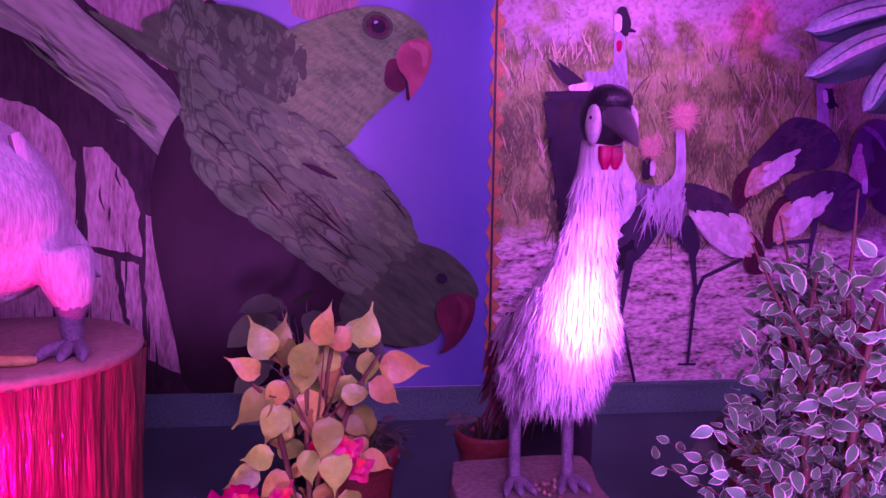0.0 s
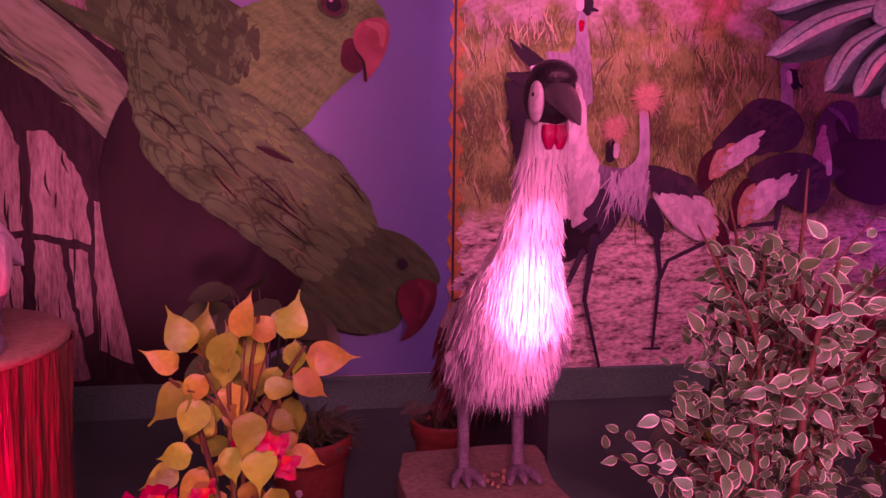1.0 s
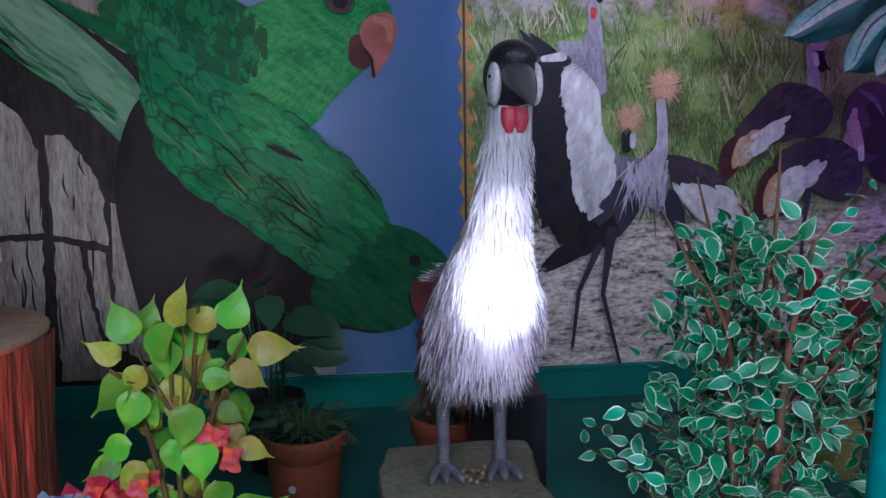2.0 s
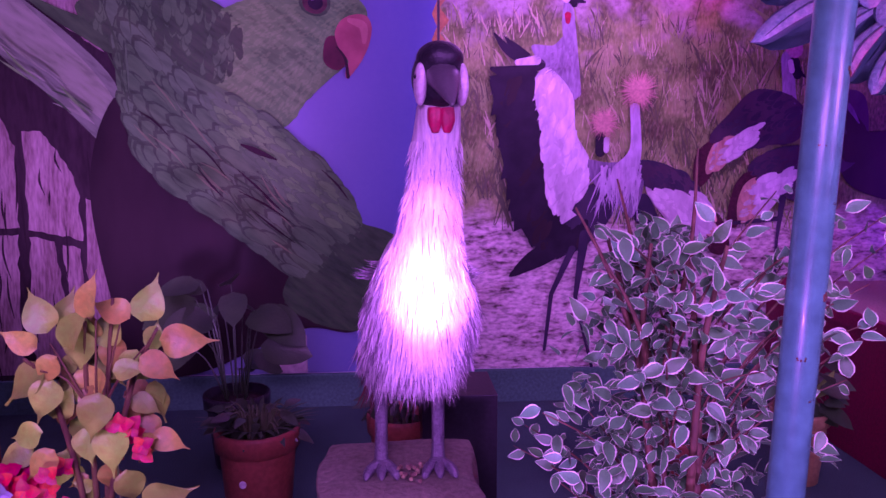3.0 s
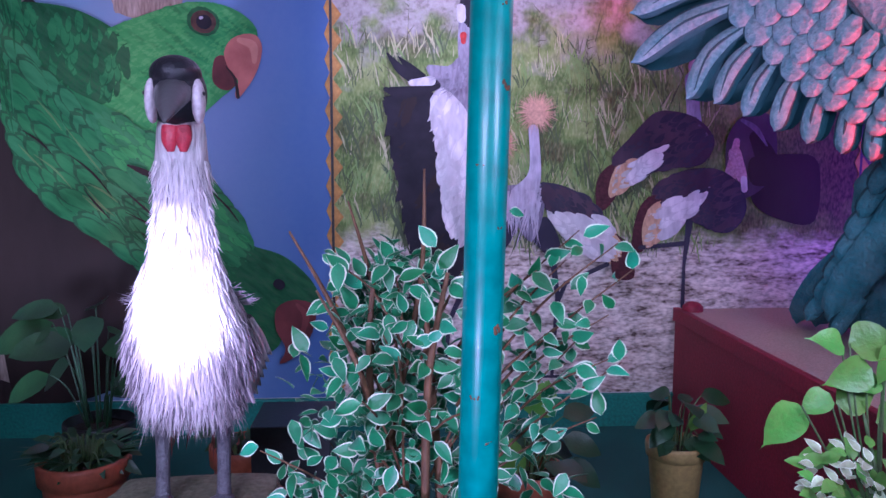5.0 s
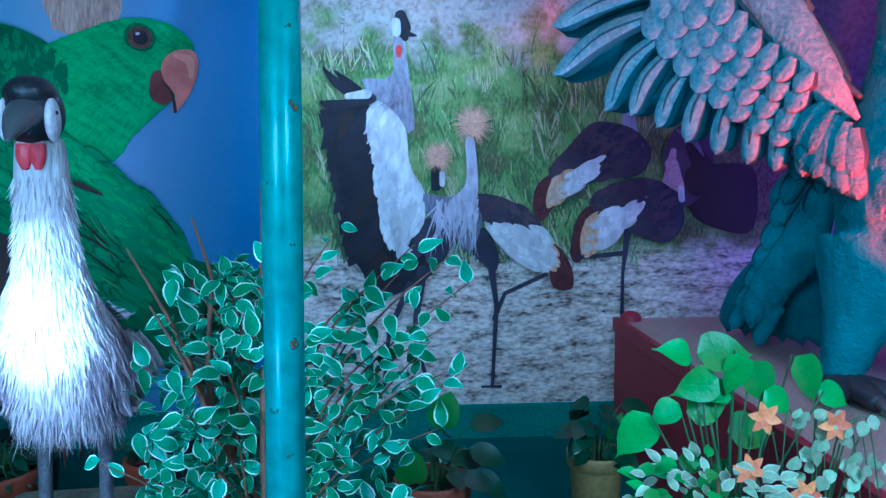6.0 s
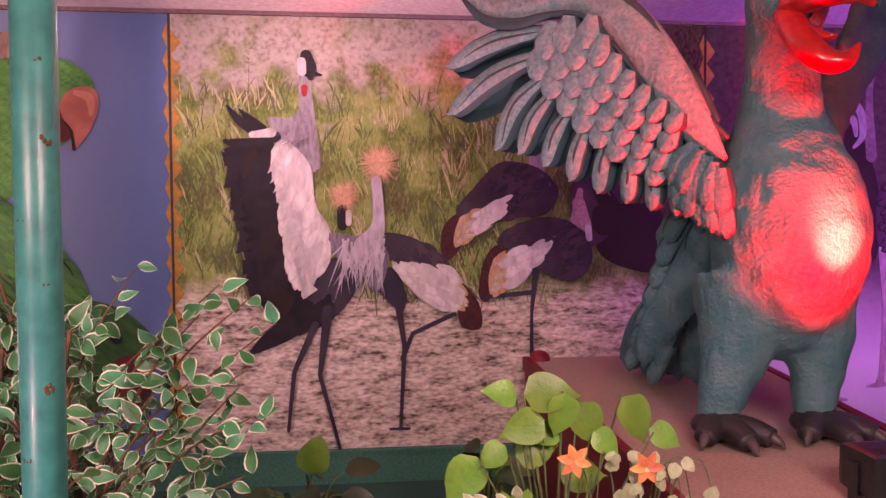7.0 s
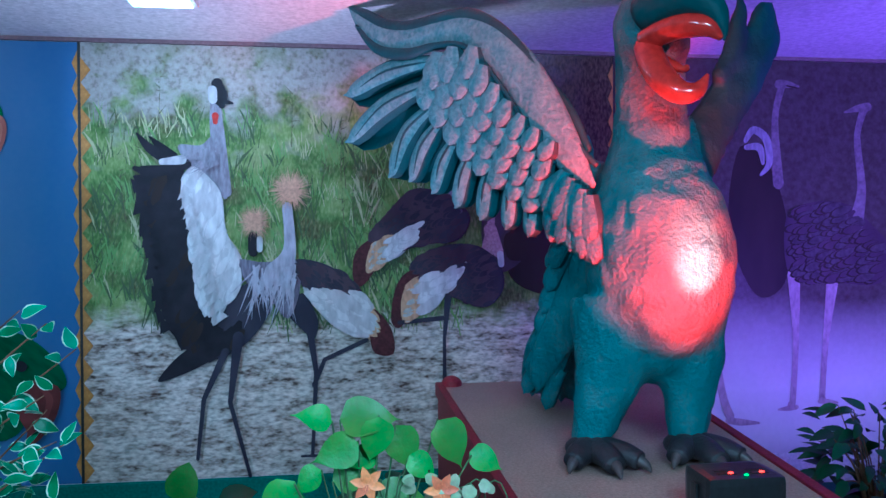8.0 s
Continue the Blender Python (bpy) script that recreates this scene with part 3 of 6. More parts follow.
CRANE_MID = [
    ("stroke", "peach", [(2.27, 1.585, 0.034), (2.27, 1.57, 0.034)]),
    ("stroke", "black", [(2.26, 1.51, 0.024), (2.26, 1.44, 0.024)]),
    ("stroke", "white", [(2.29, 1.5, 0.014), (2.29, 1.45, 0.014)]),
    ("blob", "ink", [(2.44, 1.39), (2.56, 1.39), (2.7, 1.32), (2.77, 1.23), (2.64, 1.18), (2.51, 1.24)]),
    ("blob", "white", [(2.49, 1.27), (2.67, 1.25), (2.79, 1.23), (2.85, 1.07), (2.77, 1.02), (2.62, 1.09)]),
    ("blob", "tan", [(2.77, 1.22), (2.82, 1.18), (2.86, 1.07), (2.81, 1.01), (2.77, 1.07)]),
    ("blob", "maroon", [(2.81, 1.16), (2.88, 1.11), (2.92, 1.03), (2.92, 0.94), (2.84, 0.94), (2.81, 1.0)]),
    ("blob", "ink", [(2.41, 1.16), (2.49, 1.24), (2.56, 1.11), (2.54, 1.02), (2.5, 1.05)]),
    ("limb", "ink", [(2.52, 1.07, 0.018), (2.55, 0.86, 0.011), (2.53, 0.46, 0.008)]),
    ("limb", "ink", [(2.79, 1.01, 0.011), (2.59, 0.92, 0.011), (2.54, 0.8, 0.012)]),
    ("limb", "ink", [(2.48, 0.46, 0.006), (2.57, 0.46, 0.008)]),
]
CRANE_GRAZE = [
    ("blob", "plum", [(2.8, 1.5), (2.9, 1.63), (3.0, 1.73), (3.1, 1.74), (3.22, 1.7), (3.3, 1.6), (3.24, 1.49), (3.08, 1.47), (2.94, 1.44)]),
    ("blob", "maroon", [(2.735, 1.42), (2.8, 1.49), (2.88, 1.5), (2.84, 1.36), (2.77, 1.27), (2.73, 1.3)]),
    ("blob", "tan", [(2.79, 1.38), (2.82, 1.47), (2.89, 1.52), (2.96, 1.5), (2.94, 1.42), (2.86, 1.37), (2.8, 1.33)]),
    ("blob", "white", [(2.84, 1.49), (2.92, 1.52), (3.0, 1.55), (3.09, 1.63), (3.06, 1.54), (3.08, 1.52), (3.02, 1.48), (2.95, 1.41), (2.87, 1.4)]),
    ("blob", "dove", [(3.12, 1.66), (3.2, 1.69), (3.27, 1.62), (3.25, 1.54), (3.15, 1.56)]),
]
CRANE_LOW = [
    ("blob", "ink", [(3.0, 1.36), (3.08, 1.43), (3.2, 1.47), (3.34, 1.46), (3.44, 1.38), (3.47, 1.27), (3.42, 1.18), (3.34, 1.16), (3.19, 1.22), (3.08, 1.26)]),
    ("blob", "maroon", [(2.93, 1.25), (2.98, 1.33), (3.05, 1.34), (3.02, 1.2), (2.96, 1.07), (2.91, 1.1)]),
    ("blob", "tan", [(2.96, 1.2), (3.0, 1.29), (3.07, 1.31), (3.1, 1.2), (3.03, 1.11), (2.97, 1.09)]),
    ("blob", "white", [(3.0, 1.25), (3.07, 1.32), (3.17, 1.34), (3.29, 1.39), (3.25, 1.32), (3.27, 1.3), (3.2, 1.25), (3.12, 1.15), (3.03, 1.13)]),
    ("stroke", "pink", [(3.4, 1.54, 0.033), (3.44, 1.43, 0.027)]),
    ("stroke", "white", [(3.45, 1.42, 0.016), (3.455, 1.37, 0.016)]),
    ("blob", "umber", [(3.48, 1.52), (3.65, 1.53), (3.67, 1.42), (3.5, 1.39)]),
    ("limb", "ink", [(3.19, 1.22, 0.018), (3.17, 1.01, 0.008), (3.17, 0.8, 0.01)]),
    ("limb", "ink", [(3.18, 1.11, 0.012), (2.95, 1.09, 0.01)]),
    ("blob", "dove", [(3.34, 1.33), (3.44, 1.28), (3.42, 1.19), (3.36, 1.2)]),
]
CRANE_NECK = [
    ("stroke", "lilac", [(3.21, 1.6, 0.044), (3.19, 1.75, 0.033), (3.18, 1.89, 0.038)]),
    ("stroke", "black", [(3.21, 1.87, 0.027), (3.23, 1.81, 0.022)]),
    ("stroke", "black", [(3.23, 1.83, 0.014), (3.27, 1.8, 0.005)]),
    ("stroke", "white", [(3.19, 1.87, 0.014), (3.2, 1.83, 0.014)]),
    ("stroke", "pink", [(3.2, 1.95, 0.044), (3.21, 1.93, 0.041)]),
]
# shadow behind the phoenix, painted on the mural as a dark patch
CRANE_SHADOW = [
    ("blob", "umber", [(3.5, 1.5), (3.67, 1.54), (3.82, 1.5), (3.82, 1.22), (3.65, 1.22), (3.5, 1.31)]),
]
PARROT_UPPER = [
    ("blob", "leafgreen", [(0.32, 1.92), (0.44, 2.06), (0.63, 2.145), (0.84, 2.209), (1.0, 2.2), (1.117, 2.136), (1.15, 2.05), (1.08, 1.88), (0.97, 1.778), (0.864, 1.682), (0.749, 1.555), (0.57, 1.6), (0.36, 1.7)]),
    ("blob", "green3", [(-0.157, 2.094), (-0.03, 2.165), (0.119, 2.2), (0.32, 2.18), (0.473, 2.115), (0.562, 2.041), (0.58, 1.951), (0.542, 1.82), (0.39, 1.74), (0.1, 1.8), (-0.04, 1.95)]),
]
PARROT_FACE = [
    ("blob", "beakdark", [(0.957, 1.96), (1.0, 1.975), (1.03, 1.93), (1.055, 1.862), (1.02, 1.822), (0.975, 1.83), (0.944, 1.87)]),
    ("blob", "beak", [(1.0, 1.985), (1.03, 2.045), (1.09, 2.072), (1.145, 2.066), (1.17, 2.02), (1.159, 1.945), (1.12, 1.861), (1.058, 1.785), (1.045, 1.81), (1.06, 1.864), (1.02, 1.915)]),
    ("stroke", "beakpale", [(1.07, 2.045, 0.012), (1.13, 2.02, 0.02), (1.135, 1.95, 0.01)]),
    ("stroke", "umber", [(1.008, 1.925, 0.003), (1.045, 1.875, 0.006), (1.058, 1.79, 0.008)]),
    ("stroke", "green3", [(0.9, 2.13, 0.062), (0.925, 2.12, 0.06)]),
    ("stroke", "brown", [(0.905, 2.125, 0.05), (0.92, 2.122, 0.05)]),
    ("stroke", "black", [(0.912, 2.124, 0.032), (0.918, 2.122, 0.032)]),
    ("stroke", "pale", [(0.90, 2.14, 0.007), (0.906, 2.142, 0.006)]),
]
PARROT_LOWER = [
    ("blob", "umber", [(0.011, 1.7), (0.063, 1.472), (0.303, 1.208), (0.7, 0.95), (1.0, 0.9), (1.2, 0.7), (1.06, 0.575), (0.85, 0.6), (0.616, 0.51), (0.315, 0.385), (0.02, 0.385), (-0.05, 0.636), (-0.138, 1.18), (-0.1, 1.5)]),
    ("blob", "green3", [(1.044, 1.118), (1.127, 1.1), (1.254, 1.055), (1.369, 0.951), (1.417, 0.842), (1.358, 0.785), (1.259, 0.728), (1.203, 0.614), (1.062, 0.58), (0.866, 0.63), (0.727, 0.76), (0.838, 0.96)]),
    ("blob", "green2", [(0.0, 2.32), (0.11, 2.32), (0.128, 2.065), (0.176, 1.94), (0.301, 1.828), (0.52, 1.715), (0.749, 1.555), (0.946, 1.374), (1.051, 1.237), (1.113, 1.098), (1.003, 0.959), (0.838, 0.847), (0.728, 0.876), (0.513, 1.072), (0.303, 1.235), (0.15, 1.367), (0.051, 1.524), (0.011, 1.731), (0.009, 2.011)]),
]
PARROT_LOWER_FACE = [
    ("blob", "beakdark", [(1.21, 0.8), (1.25, 0.84), (1.314, 0.853), (1.394, 0.82), (1.379, 0.698), (1.304, 0.589), (1.224, 0.548), (1.252, 0.62), (1.21, 0.71)]),
    ("stroke", "beakmid", [(1.31, 0.83, 0.008), (1.35, 0.77, 0.016), (1.32, 0.66, 0.008)]),
    ("stroke", "black", [(1.225, 0.93, 0.024), (1.232, 0.925, 0.024)]),
    ("stroke", "umber", [(0.56, 1.48, 0.004), (0.63, 1.45, 0.014), (0.72, 1.41, 0.004)]),
    ("stroke", "umber", [(0.93, 1.36, 0.002), (1.0, 1.29, 0.005), (1.05, 1.22, 0.002)]),
]
PARROT_TAIL = [
    ("blob", "tail", [(-0.9, 2.26), (-0.56, 2.27), (-0.375, 2.123), (-0.186, 1.968), (0.002, 1.757), (0.006, 1.55), (-0.04, 1.458), (-0.246, 1.662), (-0.46, 1.847), (-0.62, 2.0), (-0.9, 2.14)]),
    ("blob", "tailpale", [(-0.8, 2.25), (-0.52, 2.22), (-0.3, 2.03), (-0.1, 1.82), (0.0, 1.66), (-0.02, 1.56), (-0.25, 1.76), (-0.5, 1.98)]),
    ("blob", "green3", [(-0.375, 2.15), (-0.183, 2.07), (-0.005, 2.01), (0.003, 1.89), (-0.136, 1.965), (-0.28, 2.06)]),
]
TRUNK = [
    ("blob", "wood", [(-1.33, 2.26), (0.05, 2.31), (0.41, 1.45), (0.51, 0.91), (0.34, 0.63), (0.23, 0.39), (-1.47, 0.43)]),
    ("blob", "bark", [(-0.49, 2.29), (0.27, 2.32), (0.04, 2.14), (-0.14, 2.06), (-0.04, 1.89), (-0.21, 2.01)]),
    ("blob", "bark", [(0.47, 2.31), (0.84, 2.32), (0.82, 2.21), (0.63, 2.13), (0.52, 2.16)]),
]
BARK_LEFT = [
    ("blob", "bark", [(-0.9, 1.78), (-0.635, 1.72), (-0.52, 1.62), (-0.47, 1.47), (-0.474, 1.1), (-0.7, 1.09), (-0.92, 1.12)]),
    ("blob", "bark", [(-0.92, 1.08), (-0.7, 1.055), (-0.485, 1.065), (-0.5, 0.7), (-0.5, 0.39), (-0.92, 0.39)]),
    ("blob", "bark", [(-0.43, 1.538), (-0.35, 1.545), (-0.27, 1.44), (-0.2, 1.3), (-0.19, 1.035), (-0.432, 1.09)]),
    ("blob", "bark", [(-0.43, 1.06), (-0.32, 1.03), (-0.3, 0.82), (-0.26, 0.6), (-0.22, 0.39), (-0.45, 0.39), (-0.44, 0.72)]),
    ("blob", "bark", [(-0.29, 1.02), (-0.2, 1.0), (-0.2, 0.62), (-0.24, 0.6), (-0.27, 0.8)]),
    ("blob", "bark", [(-0.166, 1.235), (-0.125, 1.21), (-0.1, 1.05), (-0.07, 0.884), (-0.03, 0.66), (0.009, 0.445), (-0.08, 0.48), (-0.175, 0.54), (-0.18, 0.93)]),
]
OSTRICH = [
    ("blob", "umber", [(4.716, 1.963), (4.887, 1.848), (4.981, 1.554), (4.966, 1.26), (4.8, 1.2), (4.654, 1.555)]),
    ("stroke", "dusk", [(4.949, 2.288, 0.02), (4.915, 2.16, 0.018), (4.909, 2.053, 0.02), (4.918, 1.9, 0.026), (4.928, 1.775, 0.03)]),
    ("stroke", "dusk", [(4.93, 2.29, 0.024), (4.98, 2.29, 0.018), (5.04, 2.28, 0.005)]),
    ("stroke", "umber", [(4.975, 2.282, 0.004), (5.035, 2.272, 0.003)]),
    ("blob", "plum", [(4.972, 1.598), (5.124, 1.678), (5.316, 1.666), (5.462, 1.553), (5.56, 1.433), (5.512, 1.253), (5.252, 1.256), (4.997, 1.289)]),
    ("stroke", "dusk", [(5.412, 2.178, 0.022), (5.376, 2.06, 0.018), (5.374, 1.97, 0.02), (5.397, 1.732, 0.026), (5.349, 1.524, 0.05)]),
    ("stroke", "dusk", [(5.43, 2.18, 0.024), (5.37, 2.17, 0.018), (5.30, 2.15, 0.005)]),
    ("stroke", "dusk", [(5.02, 1.275, 0.012), (5.12, 1.268, 0.016), (5.26, 1.275, 0.008)]),
    ("stroke", "legpink", [(5.013, 1.3, 0.036), (5.025, 0.964, 0.018), (5.01, 0.66, 0.017), (5.0, 0.62, 0.02)]),
    ("stroke", "legpink", [(5.03, 0.606, 0.012), (4.99, 0.602, 0.014), (4.93, 0.596, 0.006)]),
    ("stroke", "legpink", [(5.236, 1.3, 0.036), (5.195, 0.96, 0.018), (5.175, 0.68, 0.017), (5.175, 0.645, 0.02)]),
    ("stroke", "legpink", [(5.16, 0.632, 0.012), (5.2, 0.63, 0.014), (5.26, 0.622, 0.006)]),
    ("stroke", "legpink", [(4.567, 1.02, 0.045), (4.59, 0.83, 0.024), (4.625, 0.66, 0.022), (4.66, 0.57, 0.024)]),
    ("stroke", "legpink", [(4.65, 0.548, 0.016), (4.72, 0.538, 0.018), (4.82, 0.53, 0.006)]),
    ("stroke", "lilac", [(4.745, 1.995, 0.012), (4.79, 2.05, 0.02), (4.86, 2.0, 0.022), (4.875, 1.88, 0.018), (4.83, 1.82, 0.008)]),
    ("stroke", "lilac", [(4.75, 1.96, 0.014), (4.82, 1.96, 0.02), (4.84, 1.88, 0.01)]),
]

# ---- room ----
def slab(name, lo, hi, mats, label, category):
    return tagged(solid(name, lo, hi, mats, bevel=0), label, category, kind="structure")


slab("floor", (-3.2, -2.2, FLOOR - 0.1), (7.2, 4.62, FLOOR), M_FLOOR, "dark green carpeted exhibition floor", "floor")
slab("ceiling", (-3.2, -2.2, CEIL), (7.2, 4.62, CEIL + 0.1), M_CEIL, "plain off-white painted ceiling tinted by lamps", "ceiling")
slab("wall_back", (-3.2, WALL, FLOOR), (7.2, WALL + 0.2, CEIL), M_WALL, "white painted wall behind the murals", "wall")
slab("wall_left", (-3.4, -2.2, FLOOR), (-3.2, 4.62, CEIL), M_WALL, "plain painted end wall", "wall")
slab("wall_right", (7.2, -2.2, FLOOR), (7.4, 4.62, CEIL), M_WALL, "plain painted end wall", "wall")
slab("wall_front", (-3.2, -2.4, FLOOR), (7.2, -2.2, CEIL), M_WALL, "plain painted wall behind the walkway", "wall")
slab("trim_dado", (-3.2, WALL - 0.02, FLOOR), (4.6, WALL, 0.365), M_DADO, "dark teal green cloth skirting below the murals", "skirting")
slab("trim_dado_ledge", (-3.2, WALL - 0.034, 0.352), (4.6, WALL - 0.02, 0.367), M_DADO, "thin green ledge under the murals", "trim")
slab("trim_ceiling", (-3.2, WALL - 0.02, 2.412), (7.2, WALL, CEIL), material("dusty_trim", (0.22, 0.14, 0.16), None, 0.7), "thin dusty pink strip between mural and ceiling", "trim")

# murals: printed panels on the back wall
MURAL_LO, MURAL_HI = 0.37, 2.41


def mural(name, x0, x1, mat, label, lo=MURAL_LO):
    thing = base(name, ((x0 + x1) / 2, WALL, lo), label, "mural", "wall murals")
    thing.matrix_basis = Matrix()
    LAYER[0] = 0
    bm = bmesh.new()
    box(bm, (x0, WALL - 0.006, lo), (x1, WALL, MURAL_HI))
    part("printed_panel", bm, mat, thing, "", False)
    return thing


parrot_mural = mural("parrot_mural", -2.4, 1.478, two_tone_print("sky_print", "X", 0.7, 1.45, (0.2, 0.28, 0.42), (0.075, 0.15, 0.34)),
                     "printed wall mural of green parrots by a tree trunk")
painted("printed_trunk", TRUNK[:1], parrot_mural, "dark brown tree trunk print")
for strip in TRUNK[1:] + BARK_LEFT:
    painted("printed_bark", [("jagged", *strip[1:])], parrot_mural, "pale cracked bark print")
rnd = random.Random(29)
cracks = []
for k in range(26):
    x, z = rnd.uniform(-0.85, -0.08), rnd.uniform(0.45, 1.5)
    h = rnd.uniform(0.06, 0.3)
    cracks.append(("stroke", "umber", [(x, z, 0.001), (x + rnd.uniform(-0.012, 0.012), z - h / 2, 0.005), (x + rnd.uniform(-0.02, 0.02), z - h, 0.001)]))
painted("printed_cracks", cracks, parrot_mural, "dark splits in the printed bark")
painted("printed_tail", PARROT_TAIL, parrot_mural, "green tail feathers print")
painted("printed_parrot", PARROT_UPPER, parrot_mural, "green parrot with a red beak")


def inside(x, z, ring):
    hit = False
    for (x0, z0), (x1, z1) in zip(ring, ring[1:] + ring[:1]):
        if (z0 > z) != (z1 > z) and x < x0 + (z - z0) * (x1 - x0) / (z1 - z0):
            hit = not hit
    return hit


def plumage(label, outline, flow, length, mats, owner, seed, lie=0.55, keep=lambda x, z: True):
    """Overlapping printed feathers over an outline; flow(x, z) is the angle in degrees at which the tips point."""
    rnd = random.Random(seed)
    ring = smooth_line(outline, 5, True)
    ring = [(p[0], p[1]) for p in ring]
    xs, zs = [p[0] for p in ring], [p[1] for p in ring]
    spots, step = [], length * lie
    z = min(zs)
    while z < max(zs):
        x = min(xs)
        while x < max(xs):
            px, pz = x + rnd.uniform(-0.45, 0.45) * step, z + rnd.uniform(-0.45, 0.45) * step
            a = radians(flow(px, pz) + rnd.gauss(0, 9))
            n = length * rnd.uniform(0.75, 1.25)
            tip = (px + n * math.cos(a), pz + n * math.sin(a))
            if inside(px, pz, ring) and inside(*tip, ring) and keep(px, pz):
                spots.append((px * math.cos(a) + pz * math.sin(a), px, pz, a, n))
            x += step
        z += step
    spots.sort(reverse=True)
    bm = bmesh.new()
    LAYER[0] += 1
    y = next_layer()
    for _, px, pz, a, n in spots:
        tone = 1 + rnd.randrange(len(mats) - 1)
        for grow, mi in ((1.12, 0), (1.0, tone)):
            y -= 0.0000016
            pts = []
            for t, w in ((0, 0.06), (0.3, 0.17), (0.65, 0.185), (0.88, 0.12), (1, 0), (0.88, -0.12), (0.65, -0.185), (0.3, -0.17), (0, -0.06)):
                pts.append(bm.verts.new((px + n * grow * (t * math.cos(a) - w * math.sin(a)), y, pz + n * grow * (t * math.sin(a) + w * math.cos(a)))))
            f = bm.faces.new(pts)
            f.normal_update()
            if f.normal.y > 0:
                f.normal_flip()
            f.material_index = mi
    LAYER[0] += int(len(spots) * 0.0000032 / 0.00025) + 1
    return tagged(part("printed_plumage", bm, [PRINT[m] for m in mats], owner, label, False), kind="stuff")


def strokes_along(rnd, count, starts, way, size, colours, thick):
    """Thin feather lines: each from a point given by starts(u, v), along way(x, z) in degrees."""
    made = []
    for k in range(count):
        x, z = starts(rnd.random(), rnd.random())
        a = radians(way(x, z) + rnd.uniform(-7, 7))
        n = size * rnd.uniform(0.5, 1.3)
        b = a + radians(rnd.uniform(-14, 14))
        made.append(("stroke", rnd.choice(colours), [(x, z, 0.001), (x + 0.5 * n * math.cos(a), z + 0.5 * n * math.sin(a), thick), (x + n * 0.5 * (math.cos(a) + math.cos(b)), z + n * 0.5 * (math.sin(a) + math.sin(b)), 0.001)]))
    return made


plumage("small green head feathers", PARROT_UPPER[0][2], lambda x, z: 200 + 40 * (x - 0.7) - 60 * (z - 2.0), 0.034, ("leafgreen", "leafgreen", "headgreen"), parrot_mural, 61, 0.45, lambda x, z: x > 0.5 and (x - 0.91) ** 2 + (z - 2.125) ** 2 > 0.004)
plumage("rounded green wing coverts", PARROT_UPPER[1][2], lambda x, z: 205 + 30 * z, 0.085, ("green3", "wingdark", "green2"), parrot_mural, 62, 0.36)
painted("printed_face", PARROT_FACE, parrot_mural, "red beak and brown eye of the parrot")
painted("printed_parrot", PARROT_LOWER, parrot_mural, "green parrot hanging head down")
plumage("dull green feathers of the hanging head", PARROT_LOWER[1][2], lambda x, z: 140, 0.04, ("green3", "green3", "wingdark"), parrot_mural, 63, 0.45)
plumage("long green wing feathers", PARROT_LOWER[2][2], lambda x, z: 128 - 22 * (z - 1.4) if z < 1.9 else 95, 0.16, ("wingdark", "green2", "wingmid", "green2"), parrot_mural, 64, 0.26)
plumage("short green shoulder feathers", [(0.35, 1.76), (0.52, 1.7), (0.749, 1.54), (0.946, 1.36), (1.05, 1.22), (1.1, 1.1), (0.9, 1.1), (0.7, 1.3), (0.5, 1.5)], lambda x, z: 135, 0.075, ("green2", "leafgreen", "wingmid"), parrot_mural, 65, 0.36)
rnd = random.Random(17)
quills = strokes_along(rnd, 26, lambda u, v: (0.95 - 0.7 * u - 0.12 * v, 1.12 + 0.55 * u - 0.2 * v), lambda x, z: 134 - 12 * (z - 1.3), 0.24, ("umber", "green3", "olive"), 0.005)
quills += strokes_along(rnd, 10, lambda u, v: (0.03 + 0.07 * v, 1.6 + 0.6 * u), lambda x, z: 94, 0.3, ("green3", "wingmid"), 0.005)
quills += strokes_along(rnd, 26, lambda u, v: (-0.72 + 0.66 * u, 2.16 - 0.52 * u - 0.12 * v), lambda x, z: 140, 0.2, ("green3", "tail", "tailpale", "headgreen"), 0.006)
painted("printed_quills", quills, parrot_mural, "thin feather lines of the printed parrots")
painted("printed_face", PARROT_LOWER_FACE, parrot_mural, "dark red beak of the hanging parrot")
LAYER[0] += 2
bm = bmesh.new()
box(bm, (0.65, WALL - 0.024, 0.375), (0.834, WALL - 0.0065, 0.56))
part("pale_patch", bm, PRINT["cream"], parrot_mural, "cream paper patch", False)

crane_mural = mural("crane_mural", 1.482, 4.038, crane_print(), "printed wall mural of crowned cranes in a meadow")
